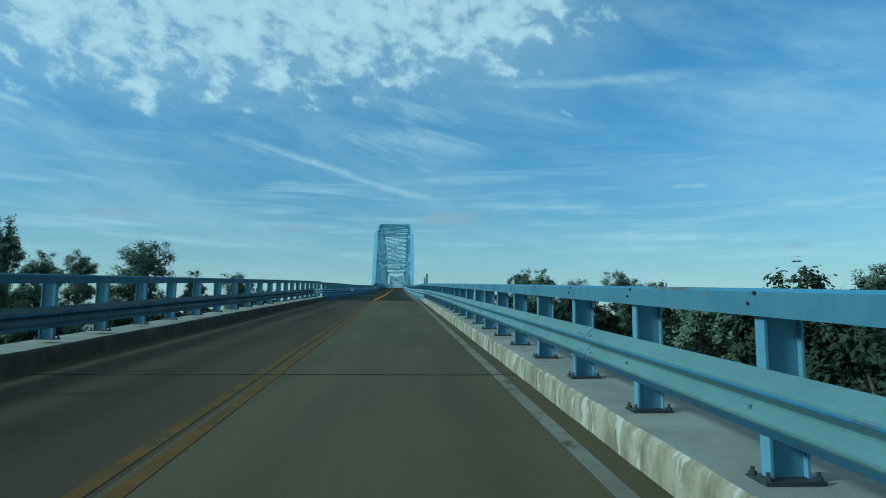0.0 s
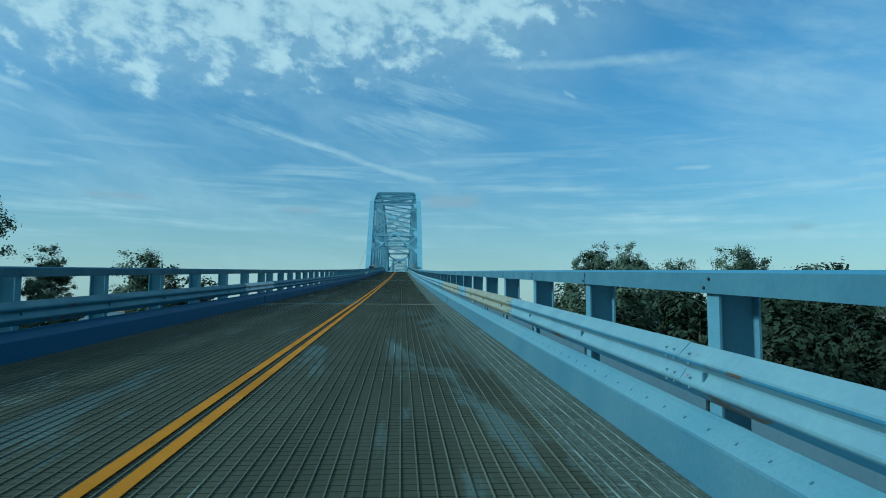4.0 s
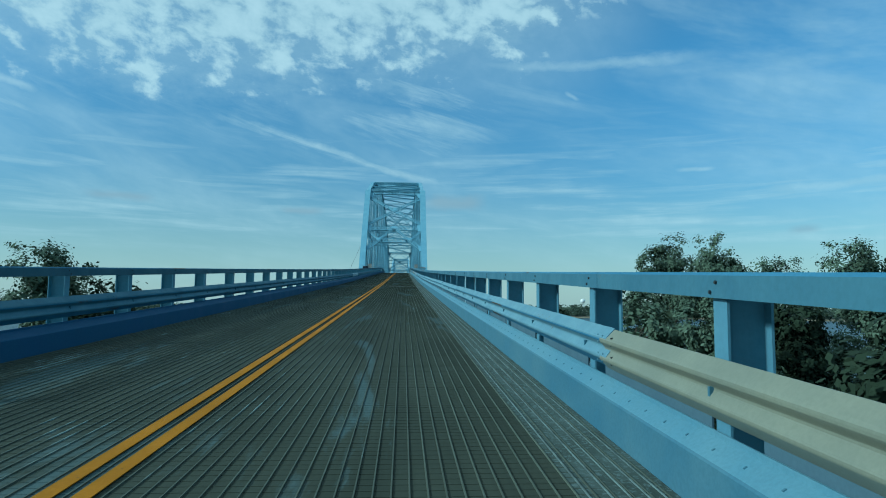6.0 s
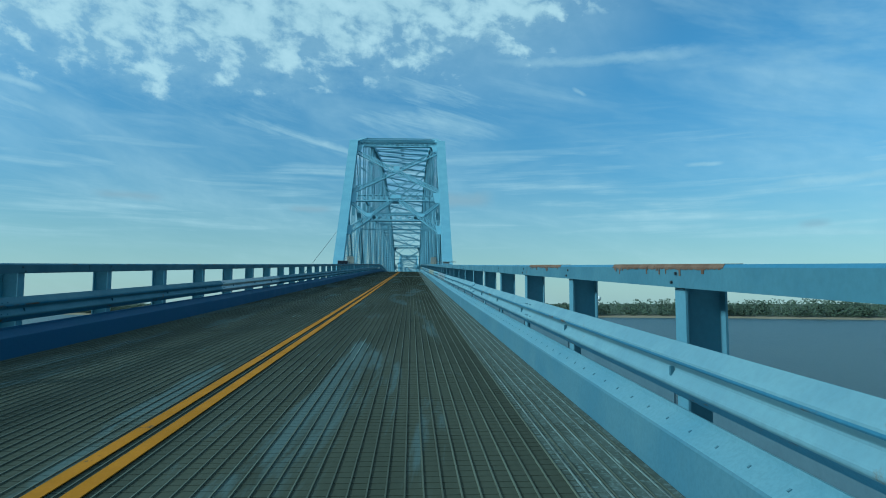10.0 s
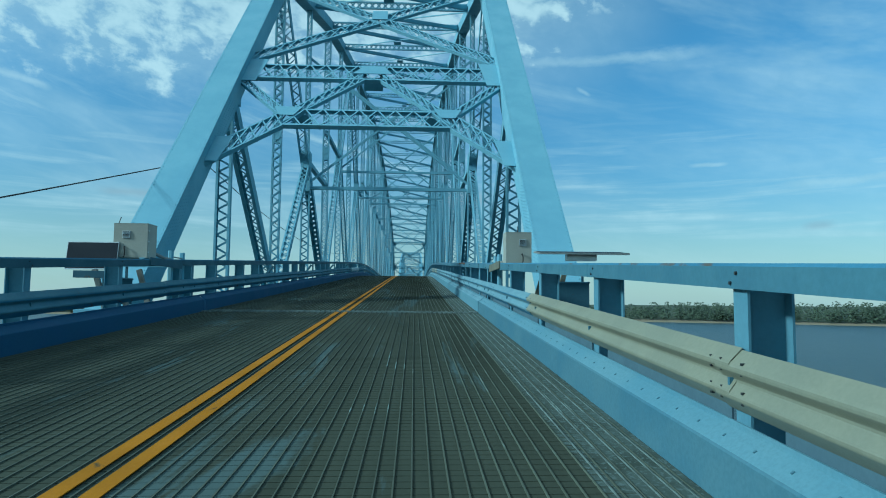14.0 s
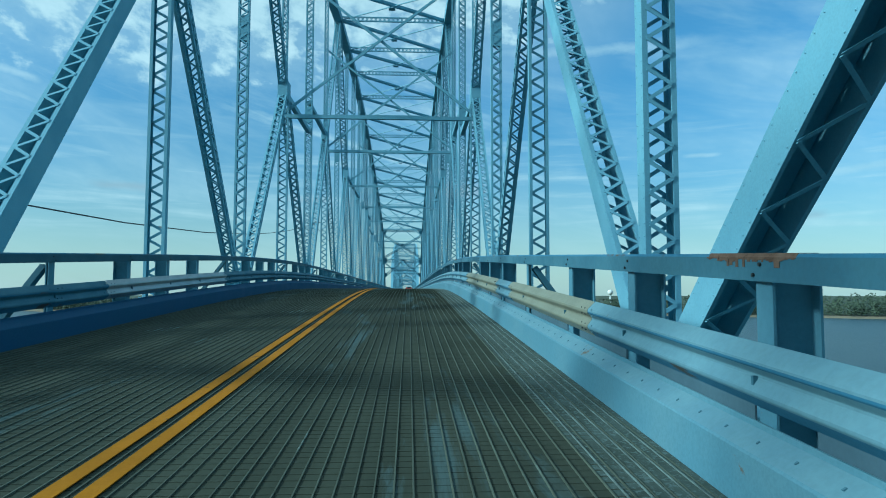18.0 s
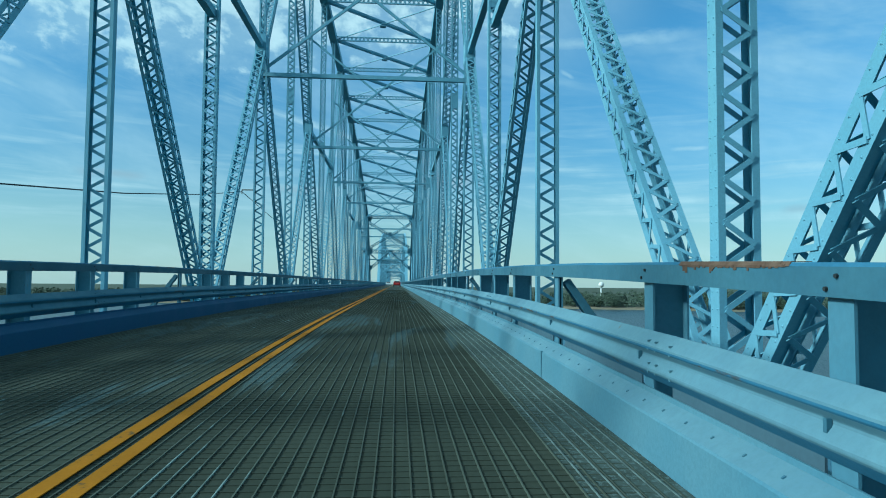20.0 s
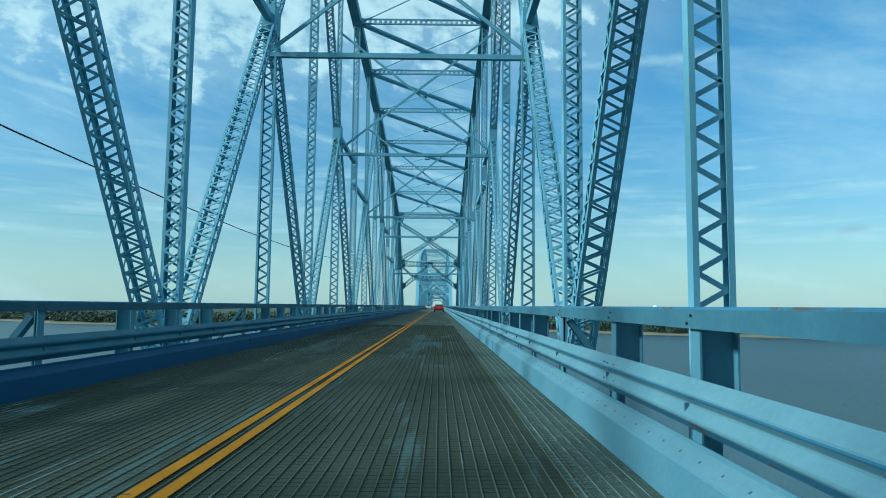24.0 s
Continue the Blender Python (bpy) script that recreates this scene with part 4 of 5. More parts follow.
            c = (c if c.dot(front) > 0 else -c).normalized()
            x0, x1 = Vector((low_w, 0, 0)), Vector((up_w, 0, 0))
            g.hexa([p0 - x0 + front, p0 + x0 + front, p1 + x1 + front, p1 - x1 + front,
                    p0 - x0 + front + c * 0.02, p0 + x0 + front + c * 0.02, p1 + x1 + front + c * 0.02, p1 - x1 + front + c * 0.02])
            part("portal_gusset", g, BLUE, span)
        # stay plates that close the soffit beside the joints
        for px, ph, w in ((0, 8.55, 0.75), (-2.4, 6.5, 0.7), (2.4, 6.5, 0.7)):
            g = Geo()
            p0 = on(px, ph)
            g.bar(p0 - front, p0 - front * 6.5, (1, 0, 0), w, 0.05)
            part("stay_plate", g, BLUE, span)
    return span


truss_span(L0, True)
# the next span is built alike, farther on
truss_span(500.0, False)
truss_span(724.0, False)

# ---- equipment at the first bearing ----
def cabinet(s, w):
    z = road(195.6) + 1.17
    box = thing("equipment_cabinet", "pale grey metal equipment cabinet with a louvred vent on the railing", "cabinet", "cabinets at the portal", at=(s * (3.64 if s > 0 else 3.52), 196.3 if s > 0 else 195.56, z + 0.02))
    g = Geo()
    x0, x1 = (0, w) if s > 0 else (-w, 0)
    g.box(x0, x1, 0, 0.46, 0.04, 0.70)
    part("body", g, BOX_PAINT, box)
    g = Geo()
    g.box(x0 - 0.003, x1 + 0.003, -0.004, 0.464, 0.70, 0.712)
    part("lid", g, BOX_PAINT, box)
    vent = Geo()
    c = (x0 + x1) / 2 + 0.08 * s
    vent.box(c - 0.075, c + 0.075, -0.016, -0.002, 0.42, 0.56)
    vent = part("vent", vent, ALU, box)
    for i in range(5):
        g = Geo()
        g.hexa([(c - 0.06, -0.018, 0.432 + i * 0.025), (c + 0.06, -0.018, 0.432 + i * 0.025), (c + 0.06, -0.03, 0.436 + i * 0.025), (c - 0.06, -0.03, 0.436 + i * 0.025),
                (c - 0.06, -0.018, 0.442 + i * 0.025), (c + 0.06, -0.018, 0.442 + i * 0.025), (c + 0.06, -0.02, 0.446 + i * 0.025), (c - 0.06, -0.02, 0.446 + i * 0.025)])
        part("louvre", g, WIRE, vent)
    for zz in (0.15, 0.36, 0.57):
        g = Geo()
        g.box(x0 - 0.02 if s > 0 else x1 + 0.002, x0 - 0.002 if s > 0 else x1 + 0.02, 0.03, 0.05, zz - 0.012, zz + 0.012)
        part("hinge", g, ALU, box)
    g = Geo()
    g.tube([(c - 0.02, -0.01, 0.24), (c - 0.02, -0.05, 0.25), (c, -0.06, 0.18), (c, -0.05, 0.09), (c - 0.03, -0.03, 0.045)], 0.012)
    part("cable", g, WIRE, box)
    g = Geo()
    for xx in (x0 + 0.08, x1 - 0.08):
        g.box(xx - 0.04, xx + 0.04, -0.05, 0.5, 0.0, 0.04)
    part("feet", g, BLUE, box)
    g = Geo()
    g.tube([(x0 + 0.06 * s if s < 0 else x1 - 0.25, 0.3, 0.70), (x0 if s < 0 else x1 - 0.25, 0.3, 0.87)], 0.008)
    part("aerial", g, WIRE, box)
    # outrigger platform on slanting struts
    bench = thing("outrigger_platform", "blue steel outrigger bracket behind the railing", "bracket", "outriggers at the portal", at=(s * 3.5, 196.1, road(196.1)))
    g = Geo()
    g.box(min(0, s * 2.1), max(0, s * 2.1), 0.0, 0.09, 1.07, 1.19)
    part("beam", g, BLUE, bench)
    g = Geo()
    g.box(min(0, s * 2.1), max(0, s * 2.1), 0.5, 0.59, 1.07, 1.19)
    part("beam", g, BLUE, bench)
    for xx in (0.5, 0.95, 1.4):
        g = Geo()
        g.bar((s * xx, 0.3, 1.0), (s * (xx - 0.42), 0.3, -0.4), (0, 1, 0), 0.08, 0.1)
        part("strut", g, BEIGE if s > 0 else LIGHT_STEEL, bench)
    g = Geo()
    g.box(min(-s * 0.135, -s * 0.108), max(-s * 0.135, -s * 0.108), -0.7, 1.0, 1.055, 1.2)
    part("face_beam", g, BEIGE if s > 0 else DIM_BLUE, bench, "weathered beige steel beam" if s > 0 else "")
    for yy in (0.95, 1.65):
        g = Geo()
        g.prism((s * 0.1, yy, -0.45), (s * 0.1, yy, 1.45), Vector((1, 0, 0)), Vector((0, 1, 0)), [(-0.05, -0.03), (-0.03, -0.05), (0.03, -0.05), (0.05, -0.03), (0.05, 0.03), (0.03, 0.05), (-0.03, 0.05), (-0.05, 0.03)])
        part("stub_post", g, BLUE, bench)
    g = Geo()
    g.tube([(s * 0.1, 0.95, 1.32), (s * 0.1, 1.65, 1.32)], 0.015, 6)
    part("stub_rail", g, LIGHT_STEEL, bench)
    g = Geo()
    g.tube([(s * 0.1, 0.9, 1.25), (s * 0.16, 0.7, 1.27), (s * 0.3, 0.5, 1.36)], 0.035, 8)
    part("conduit", g, LIGHT_STEEL, bench)
    panel = thing("solar_panel", "dark solar panel in an aluminium frame on the bridge railing", "solar panel", "solar panels", at=(s * (5.08 if s > 0 else 4.53), 195.7 if s > 0 else 195.5, road(195.7) + (1.36 if s > 0 else 0.92)))
    tilt = pose(0, 0, 0, 6 if s > 0 else 80, 0, 0)
    for nm, a, b, c0, mat in (("frame", 0.9, 0.34, 0.018, ALU), ("cell_sheet", 0.88, 0.32, 0.021, PANEL_DARK)):
        if s < 0:
            a, b = a * 0.54, b * 0.8
        g = Geo()
        g.box(-a, a, -b, b, -c0, c0)
        ob = part(nm, g, mat, panel)
        ob.matrix_basis = pose(0, 0, 0.06 if s > 0 else 0.33) @ tilt
    g = Geo()
    g.box(-0.3, 0.3, -0.1, 0.1, -0.1, 0.035)
    part("mount", g, DIM_BLUE if s < 0 else ALU, panel)
    # a blue housing slung under the outrigger
    x0, x1 = (4.77, 5.41) if s > 0 else (-4.69, -4.29)
    slung = thing("battery_box", "dark blue steel box slung under the outrigger bracket", "equipment box", "boxes at the portal", at=((x0 + x1) / 2, 196.3, road(196.3) + 0.27))
    hw = (x1 - x0) / 2
    g = Geo()
    g.box(-hw, hw, 0, 0.5, 0, 0.52)
    part("body", g, DIM_BLUE, slung)
    g = Geo()
    g.hexa([(-hw - 0.02, -0.02, 0.52), (hw + 0.02, -0.02, 0.52), (hw + 0.02, 0.52, 0.52), (-hw - 0.02, 0.52, 0.52),
            (-hw - 0.005, 0.0, 0.55), (hw + 0.005, 0.0, 0.55), (hw + 0.005, 0.5, 0.55), (-hw - 0.005, 0.5, 0.55)])
    part("lid", g, BLUE_RAIL, slung)
    for xx in (-hw + 0.06, hw - 0.06):
        g = Geo()
        g.box(xx - 0.025, xx + 0.025, 0.32, 0.34, 0.55, 0.93)
        part("strap", g, DIM_BLUE, slung)


cabinet(1, 0.54)
cabinet(-1, 0.65)

for s in (-1, 1):
    shoe = thing("bearing_housing", "blue plated steel housing at the foot of the truss", "bearing", "bearings", at=(s * SIDE, L0, road(L0) - 1.6))
    g = Geo()
    g.box(-0.75, 0.75, -1.5, 0.9, 0, 1.15)
    part("housing", g, BLUE, shoe)
    for yy in (-1.2, -0.6, 0.0, 0.6):
        g = Geo()
        g.box(-0.8 if s > 0 else 0.752, -0.752 if s > 0 else 0.8, yy - 0.03, yy + 0.03, 0, 1.2)
        part("stiffener", g, BLUE, shoe)
    g = Geo()
    g.box(-0.9, 0.9, -1.65, 1.05, 1.15, 1.2)
    part("top_plate", g, BLUE, shoe)

marker = thing("end_marker", "pair of blue steel plates standing edge-on above the railing", "bridge marker", at=(3.5, 60.4, road(60.4) + 1.185))
for nm, cx, half, tall in (("tall_post", 0.07, 0.065, 0.66), ("short_post", -0.085, 0.055, 0.42)):
    g = Geo()
    ring = [(-half, -0.1), (half, -0.1), (half, -0.086), (0.007, -0.086), (0.007, 0.086), (half, 0.086), (half, 0.1), (-half, 0.1), (-half, 0.086), (-0.007, 0.086), (-0.007, -0.086), (-half, -0.086)]
    g.prism((cx, 0, 0.02), (cx, 0, tall), Vector((1, 0, 0)), Vector((0, 1, 0)), ring)
    part(nm, g, POST_PAINT, marker)
g = Geo()
g.box(-0.17, 0.15, -0.13, 0.13, 0.0, 0.02)
part("foot_plate", g, POST_PAINT, marker)

# the cable along the far side
cable = thing("overhead_cable", "thin black cable on short brackets along the truss", "cable")
spots = [(-7.2, 160, -5.4), (-6.3, 207.1, 4.95), (-6.3, 279.86, 5.5), (-6.3, 352.6, 5.5), (-6.3, 416, 4)]
for (x0, y0_, h0), (x1, y1_, h1) in zip(spots, spots[1:]):
    sag = 0.1 if y0_ < 200 else 2.3 if y0_ < 270 else 1.3
    pts = [(x0 + (x1 - x0) * t, y0_ + (y1_ - y0_) * t, (road(y0_) + h0) * (1 - t) + (road(y1_) + h1) * t - sag * 4 * t * (1 - t)) for t in [i / 10 for i in range(11)]]
    g = Geo()
    g.tube(pts, 0.018, 5)
    part("cable_length", g, WIRE, cable)
for x0, y0_, h0 in spots[1:4]:
    g = Geo()
    z = road(y0_) + h0
    g.bar((-SIDE - 0.2, y0_, z + 0.1), (x0, y0_, z + 0.1), (0, 1, 0), 0.06, 0.06)
    g.bar((-SIDE - 0.25, y0_, z + 0.1), (-SIDE - 0.25, y0_, z - 0.5), (0, 1, 0), 0.06, 0.05)
    g.bar((x0, y0_, z + 0.1), (x0, y0_, z - 0.12), (0, 1, 0), 0.05, 0.05)
    part("bracket", g, LIGHT_STEEL, cable)

# ---- river, banks ----
WATER_Z = -8.1


def bank_far(x):
    """The far waterline, by distance across."""
    pts = ((-3000, 2600), (-1200, 1500), (-600, 1130), (-420, 1015), (0, 950), (250, 862), (400, 790), (700, 650), (1100, 470), (3000, -400))
    for (a, ya), (b, yb) in zip(pts, pts[1:]):
        if x <= b:
            return ya + (yb - ya) * (x - a) / (b - a) + 8 * math.sin(x * 0.021) + 4 * math.sin(x * 0.057)
    return -400


def bank_near(x):
    return 158 - 0.12 * abs(x) + 5 * math.sin(x * 0.05) - (0.25 * max(0, -x - 60)) - 0.1 * max(0, x - 60)


ground = Geo()
xs = sorted({round(-4000 + 8000 * i / 60) for i in range(61)} | set(range(-700, 901, 20)))
NROW = [(-4000, -3.5), (-300, -3.5), (-25, -3.6), (-10, -4.2), (-2, -6.6), (6, -11), (40, -14)]
FROW = [(-40, -14), (-6, -11), (0, -8.0), (6, -7.2), (16, -6.0), (30, -4.6), (400, -3.6), (4300, -3.5)]
cols = []
for x in xs:
    col = []
    for d, z in NROW:
        y = bank_near(x) + d
        col.append((x, y if d > -4000 else -4000, z + (0.6 * noise.noise(Vector((x * 0.02, y * 0.02, 0))) if d < 0 else 0)))
    for d, z in FROW:
        y = max(bank_far(x), bank_near(x) + 90) + d
        col.append((x, y if d < 4300 else 4600, z + (0.5 * noise.noise(Vector((x * 0.02, y * 0.02, 3.0))) if d > 0 else 0)))
    cols.append(col)
m = len(cols[0])
for col in cols:
    ground.v += col
for i in range(len(cols) - 1):
    for j in range(m - 1):
        a = i * m + j
        ground.f.append((a, a + m, a + m + 1, a + 1))
gm = ground.mesh("ground", SOIL, True)
gm.materials.append(SAND)
for poly in gm.polygons:
    if poly.index % (m - 1) in (3, 4, 8, 9, 10):
        poly.material_index = 1
tagged(new("ground", gm), "flat green flood plain with a sandy river bank", "ground", kind="structure")
wat = Geo()
wat.v += [(-4000, -600, WATER_Z), (4000, -600, WATER_Z), (4000, 4000, WATER_Z), (-4000, 4000, WATER_Z)]
wat.f.append((0, 1, 2, 3))
tagged(part("water", wat, water), "wide brown-grey river with small ripples", "water", kind="structure")

# piers under the truss and the steel spans
for y in (60.2, 112.0, 160.0, L0 - 0.5, L0 + 12 * PANEL + 0.5, 500, 720):
    pier = thing("bridge_pier", "concrete bridge pier standing in the river", "pier", "piers", at=(0, y, -14))
    top = road(y) - 2.2 + 14
    g = Geo()
    g.hexa([(-6.6, -1.5, 0), (6.6, -1.5, 0), (6.6, 1.5, 0), (-6.6, 1.5, 0), (-6, -1.1, top), (6, -1.1, top), (6, 1.1, top), (-6, 1.1, top)])
    part("shaft", g, KERB_STONE, pier)
    g = Geo()
    g.box(-6.4, 6.4, -1.4, 1.4, top, top + 0.6)
    part("cap", g, KERB_STONE, pier)


# ---- trees ----
def tree_model(seed, height, spread, mat, low=0.2, clumps=420, leaves=74, size=0.13):
    """A broadleaf tree: tapered trunk, limbs, and a crown of many small leaf faces gathered in uneven clumps."""
    rng = random.Random(seed)
    tree = thing("tree", "broadleaf river-bank tree in full dark green leaf", "tree", "trees on the near bank")
    wood = Geo()
    trunk = [Vector((0, 0, -0.5))]
    for i in range(1, 6):
        trunk.append(Vector((rng.uniform(-0.25, 0.25) * i * 0.5, rng.uniform(-0.25, 0.25) * i * 0.5, height * 0.8 * i / 5)))
    wood.tube(trunk, height * 0.022, 7, 0.05)
    ends = []
    for i in range(14):
        t = rng.uniform(0.25, 0.95)
        k = min(4, int(t * 5))
        a = trunk[k].lerp(trunk[k + 1], t * 5 - k)
        ang = rng.uniform(0, 2 * math.pi)
        reach = spread * rng.uniform(0.45, 0.85) * (1.1 - 0.55 * t)
        b = a + Vector((math.cos(ang) * reach, math.sin(ang) * reach, height * rng.uniform(0.06, 0.2)))
        wood.tube([a, a.lerp(b, 0.5) + Vector((0, 0, 0.3)), b], height * 0.008, 5, 0.02)
        ends.append(b)
    part("trunk", wood, BARK, tree)
    crown = Geo()
    # lobes of the crown, each covered with tufts that stand out from it
    lobes = [(e, spread * rng.uniform(0.22, 0.4), rng.uniform(0.75, 1.25)) for e in ends]
    for i in range(14):
        h = low + (1.0 - low) * (i + 0.5) / 14
        reach = spread * 0.6 * math.sin(math.pi * min(1.0, (h - low) / (1.0 - low) * 0.78 + 0.2)) ** 0.8
        ang = i * 2.4 + rng.uniform(-0.5, 0.5)
        r = reach * rng.uniform(0.1, 0.8)
        lobes.append((Vector((math.cos(ang) * r, math.sin(ang) * r, h * height * 0.95)), spread * rng.uniform(0.28, 0.42), rng.uniform(0.8, 1.4)))
    for i in range(clumps):
        o, r, tall = lobes[i % len(lobes)]
        d = Vector((rng.gauss(0, 1), rng.gauss(0, 1), rng.gauss(0.25, 1))).normalized()
        c = o + Vector((d.x, d.y, d.z * tall)) * (r * rng.uniform(0.55, 1.08))
        rad = spread * rng.uniform(0.075, 0.145)
        for _ in range(leaves):
            q = Vector((rng.gauss(0, 1), rng.gauss(0, 1), rng.gauss(0, 0.8)))
            p = c + q * (rad * 0.55)
            # leaves face outwards and up, roughly
            n_ = (q.normalized() * 0.6 + d * 0.7 + Vector((0, 0, 0.35)) + Vector((rng.gauss(0, 0.3), rng.gauss(0, 0.3), rng.gauss(0, 0.3)))).normalized()
            u = n_.orthogonal().normalized()
            v = n_.cross(u)
            t = rng.uniform(0, 6.283)
            u, v = u * math.cos(t) + v * math.sin(t), v * math.cos(t) - u * math.sin(t)
            z_ = size * rng.uniform(0.6, 1.3)
            k = len(crown.v)
            crown.v += [tuple(p - u * z_), tuple(p + v * z_ * 0.6), tuple(p + u * z_), tuple(p - v * z_ * 0.6)]
            crown.f.append((k, k + 1, k + 2, k + 3))
    me = bpy.data.meshes.new("crown")
    me.from_pydata(crown.v, [], crown.f)
    me.materials.append(mat)
    part("crown", me, mat, tree)
    return tree


MODELS = [tree_model(11, 18.0, 4.6, LEAF, 0.12, 430), tree_model(12, 16.0, 4.2, LEAF, 0.10, 430), tree_model(13, 14.0, 5.0, LEAF, 0.14, 400), tree_model(14, 11.0, 5.0, LEAF_DARK, 0.05, 180, 44, 0.21),
          tree_model(15, 9.0, 4.6, LEAF, 0.02, 200, 50, 0.16)]
HEIGHTS = [18.0, 16.0, 14.0, 11.0, 9.0]
USED = [False] * 5
rng = random.Random(21)


def plant(x, y, top, model):
    z = -3.9 - 0.3 * max(0.0, y - bank_near(x) + 12)
    f = (top - z) / HEIGHTS[model]
    m_ = pose(x, y, z, 0, 0, rng.uniform(0, 360)) @ Matrix.Diagonal((f * rng.uniform(0.9, 1.1), f * rng.uniform(0.9, 1.1), f, 1))
    if not USED[model]:
        USED[model] = True
        MODELS[model].matrix_basis = m_
        return
    t = copy_thing(MODELS[model], Matrix.Identity(4))
    t.matrix_basis = m_


# the tall ones that stand out over the railing
for x, y, top, model in ((26.6, 145.0, 12.6, 0), (30.4, 143.6, 12.5, 1), (48.8, 148.3, 12.5, 2), (36.5, 147.8, 10.7, 2), (46, 131, 9.0, 3), (26, 133, 6.6, 4), (58.5, 90, 9.1, 2), (50, 137, 9.6, 1), (20.6, 137, 7.0, 4),
                         (-41.6, 125.7, 14.8, 2), (-61, 134, 13.8, 1), (-53.5, 132, 13.8, 0), (-42.4, 90, 13.3, 0), (-60, 96, 12.1, 2), (-29.2, 148, 11.0, 2), (-33.2, 130, 10.4, 1), (-54, 110, 9.1, 2),
                         (-22, 141, 7.6, 3), (62, 120, 5.2, 3)):
    plant(x, y, top, model)
# the thicket below the deck
for i in range(54):
    y = rng.uniform(24, 142)
    plant(rng.uniform(14, 62), y, rng.uniform(0.9, 2.8) + road(y) * 0.55, rng.choice((3, 3, 4, 3, 3)))
for i in range(26):
    y = rng.uniform(30, 132)
    plant(-rng.uniform(18, 75), y, rng.uniform(-0.5, 2.6) + road(y) * 0.4, rng.choice((2, 3, 4, 3)))

woods = Geo()
rng = random.Random(33)
for i in range(2500):
    x = rng.uniform(-1150, 1000)
    deep = rng.random() ** 2
    y = bank_far(x) + 12 + deep * 130
    h = (12.5 + 9.5 * max(0.0, min(1.0, (x - 150) / 200)) * (0.7 + 0.5 * noise.noise(Vector((x * 0.012, 0, 0))))) * rng.uniform(0.6, 1.08) * (0.72 if deep < 0.05 else 1.0)
    w = rng.uniform(3.6, 6.5)
    for _ in range(60):
        t = rng.random()
        r = w * math.sqrt(max(0.0, 1.0 - (1.6 * t - 0.62) ** 2)) * rng.uniform(0.55, 1.0)
        ang = rng.uniform(0, 6.283)
        p = Vector((x + math.cos(ang) * r, y + math.sin(ang) * r, -5.5 + h * (0.05 + 0.9 * t)))
        u = Vector((rng.gauss(0, 1), rng.gauss(0, 1), rng.gauss(0, 0.5))).normalized()
        v = u.orthogonal().normalized()
        s = rng.uniform(0.6, 1.3)
        k = len(woods.v)
        woods.v += [tuple(p - u * s), tuple(p + v * s * 0.8), tuple(p + u * s), tuple(p - v * s * 0.8)]
        woods.f.append((k, k + 1, k + 2, k + 3))
me = bpy.data.meshes.new("far_woods")
me.from_pydata(woods.v, [], woods.f)
me.materials.append(LEAF_FAR)
tagged(new("far_woods", me), "belt of low green woods along the far bank", "trees", kind="stuff")

# ---- far things ----
tower = thing("water_tower", "white ball-shaped water tower far behind the woods", "water tower", at=(358, 1373, -4))
g = Geo()
g.tube([(0, 0, 0), (0, 0, 10), (0, 0, 16)], 1.6, 10, 1.2)
part("stem", g, WHITE_PAINT, tower)
g = Geo()
prof = [(0.1, 15), (2.6, 15.6), (4.4, 17.4), (5.0, 19.8), (4.4, 22.2), (2.6, 24), (0.1, 24.6)]
for r, z in prof:
    g.v += [(r * math.cos(a), r * math.sin(a), z) for a in (2 * math.pi * j / 14 for j in range(14))]
for i in range(len(prof) - 1):
    for j in range(14):
        a, b = i * 14 + j, i * 14 + (j + 1) % 14
        g.f.append((a, b, b + 14, a + 14))
part("tank", g, WHITE_PAINT, tower, smooth=True)

for x, y, w, h in ((-128, 985, 16, 4.2), (-98, 985, 10, 3.6), (-190, 1010, 12, 4.0)):
    hut = thing("white_building", "small white building on the far bank", "building", "buildings on the far bank", at=(x, y, -6.2))
    g = Geo()
    g.box(-w / 2, w / 2, -4, 4, 0, h)
    part("wall", g, WHITE_PAINT, hut)
    g = Geo()
    g.hexa([(-w / 2 - 0.4, -4.5, h), (w / 2 + 0.4, -4.5, h), (w / 2 + 0.4, 4.5, h), (-w / 2 - 0.4, 4.5, h), (-w / 2 - 0.4, -0.1, h + 1.8), (w / 2 + 0.4, -0.1, h + 1.8),
            (w / 2 + 0.4, 0.1, h + 1.8), (-w / 2 - 0.4, 0.1, h + 1.8)])
    part("roof", g, ROOF, hut)


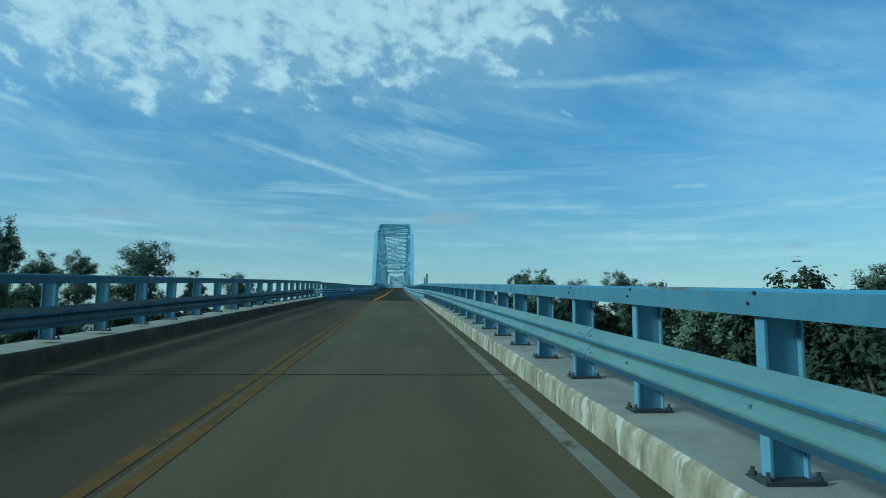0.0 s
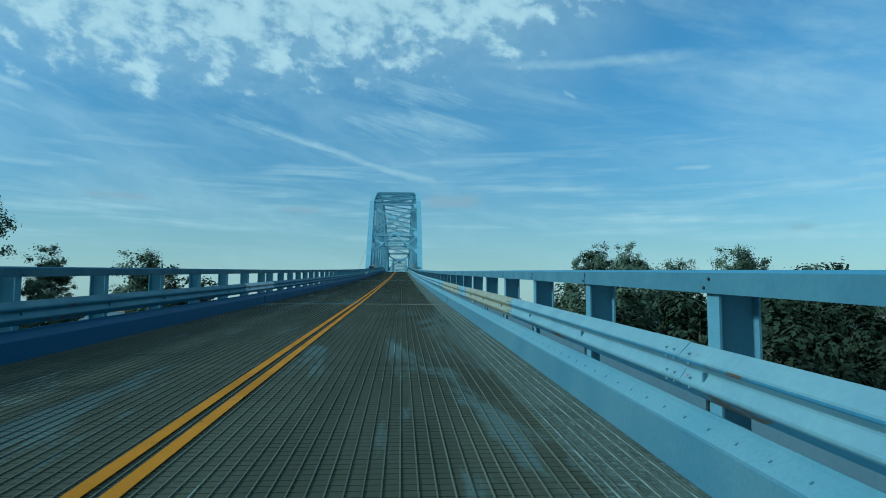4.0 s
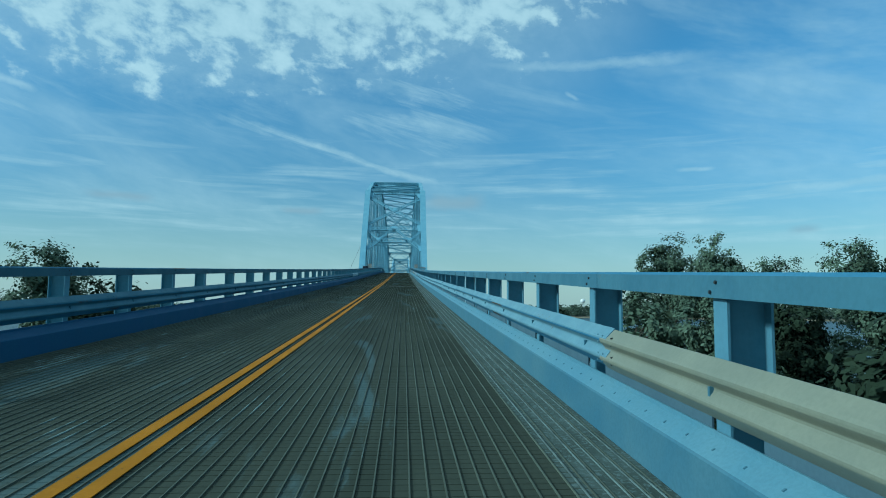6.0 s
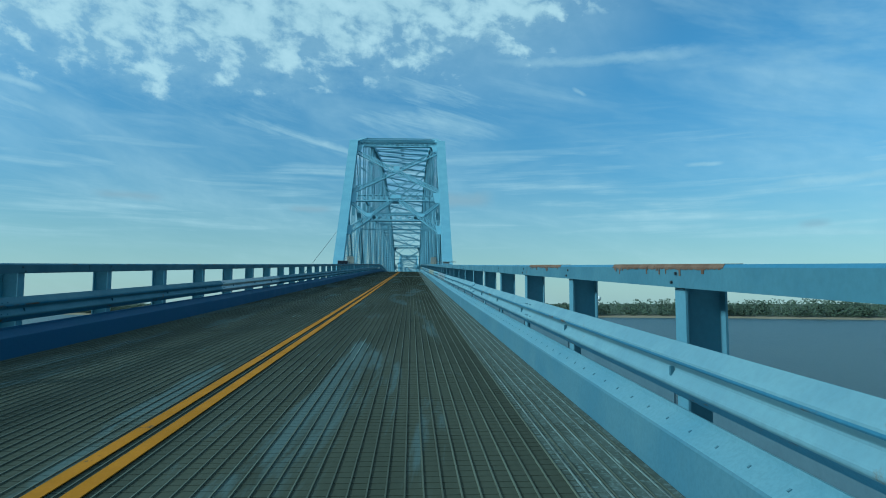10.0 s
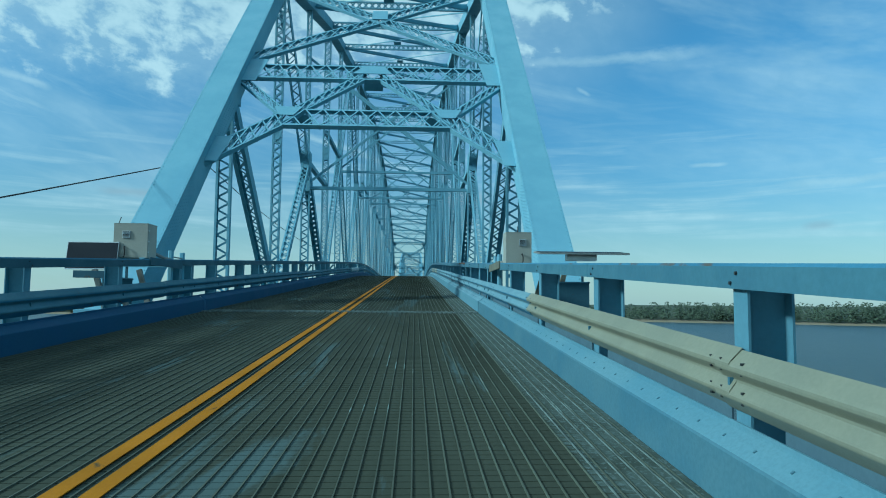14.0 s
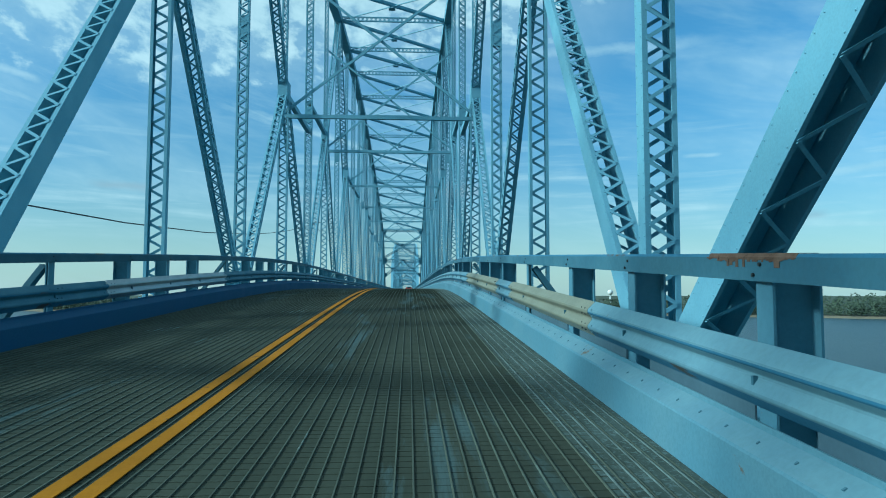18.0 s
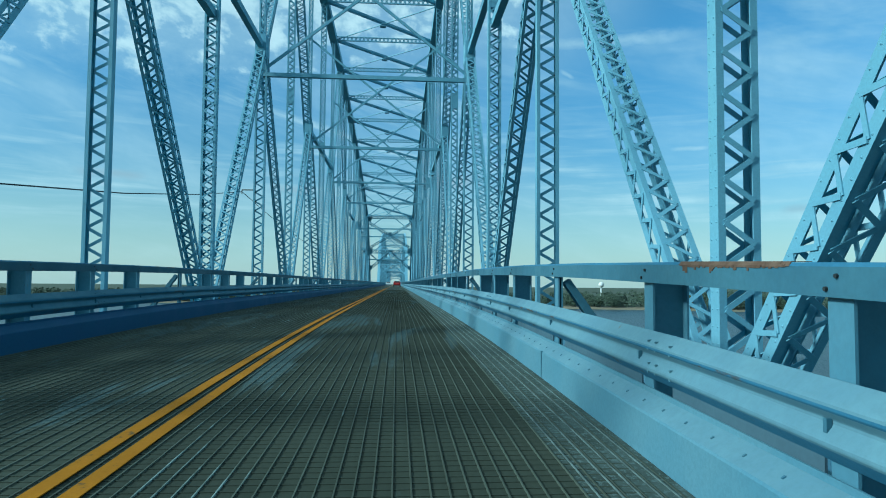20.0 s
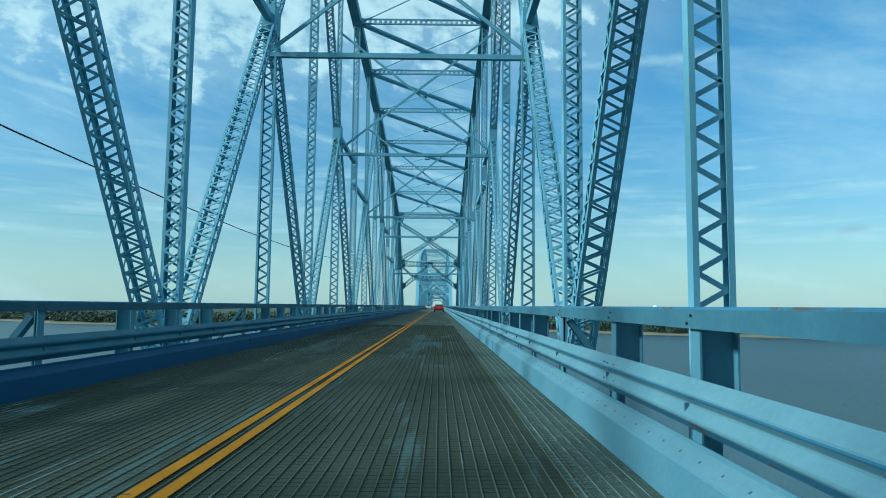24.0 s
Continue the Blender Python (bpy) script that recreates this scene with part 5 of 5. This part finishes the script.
# ---- cars ----
def car(x, y, turn, paint, label):
    body_z = road(y)
    c = thing("car", label, "car", "cars on the bridge", at=(x, y, body_z))
    c.rotation_euler = (0, 0, radians(turn))
    side = [(-2.25, 0.32), (-2.28, 0.62), (-2.2, 0.95), (-1.75, 1.02), (-1.15, 1.43), (0.35, 1.45), (1.05, 1.0), (2.05, 0.86), (2.25, 0.6), (2.22, 0.32)]
    g = Geo()
    for sx, inset in ((-1, 0.0), (1, 0.0)):
        g.v += [(sx * (0.88 if z < 1.1 else 0.66), yy, z) for yy, z in side]
    m_ = len(side)
    for j in range(m_):
        g.f.append((j, (j + 1) % m_, m_ + (j + 1) % m_, m_ + j))
    g.f += [tuple(range(m_ - 1, -1, -1)), tuple(range(m_, 2 * m_))]
    part("body", g, paint, c)
    for nm, ya, za, yb, zb in (("rear_window", -1.72, 1.06, -1.2, 1.4), ("windscreen", 0.98, 1.06, 0.42, 1.42)):
        g = Geo()
        o = -0.02 if nm == "rear_window" else 0.02
        g.v += [(-0.72, ya + o, za + 0.02), (0.72, ya + o, za + 0.02), (0.58, yb + o, zb + 0.01), (-0.58, yb + o, zb + 0.01)]
        g.f.append((0, 1, 2, 3))
        part(nm, g, GLASS, c)
    for sx in (-1, 1):
        for yy in (-1.4, 1.35):
            g = Geo()
            g.tube([(sx * 0.70, yy, 0.32), (sx * 0.90, yy, 0.32)], 0.32, 16)
            w = part("wheel", g, TYRE, c)
            g = Geo()
            g.tube([(sx * 0.89, yy, 0.32), (sx * 0.91, yy, 0.32)], 0.2, 12)
            part("rim", g, ALU, w)
        g = Geo()
        g.box(sx * 0.68 - 0.17, sx * 0.68 + 0.17, -2.30, -2.2, 0.68, 0.86)
        part("tail_lamp", g, LAMP_RED, c)
        g = Geo()
        g.box(sx * 0.65 - 0.18, sx * 0.65 + 0.18, 2.16, 2.26, 0.58, 0.74)
        part("headlamp", g, LAMP_CLEAR, c)
        g = Geo()
        g.box(sx * 0.97 - 0.08, sx * 0.97 + 0.08, 0.55, 0.7, 0.98, 1.1)
        part("mirror", g, paint, c)
    g = Geo()
    g.box(-0.85, 0.85, -2.32, -2.24, 0.34, 0.55)
    part("bumper", g, TYRE, c)


car(1.75, 412.0, 0, RED, "red car driving on the bridge deck, seen from behind")
car(-1.6, 500.0, 180, SILVER, "silver oncoming car far off on the bridge")
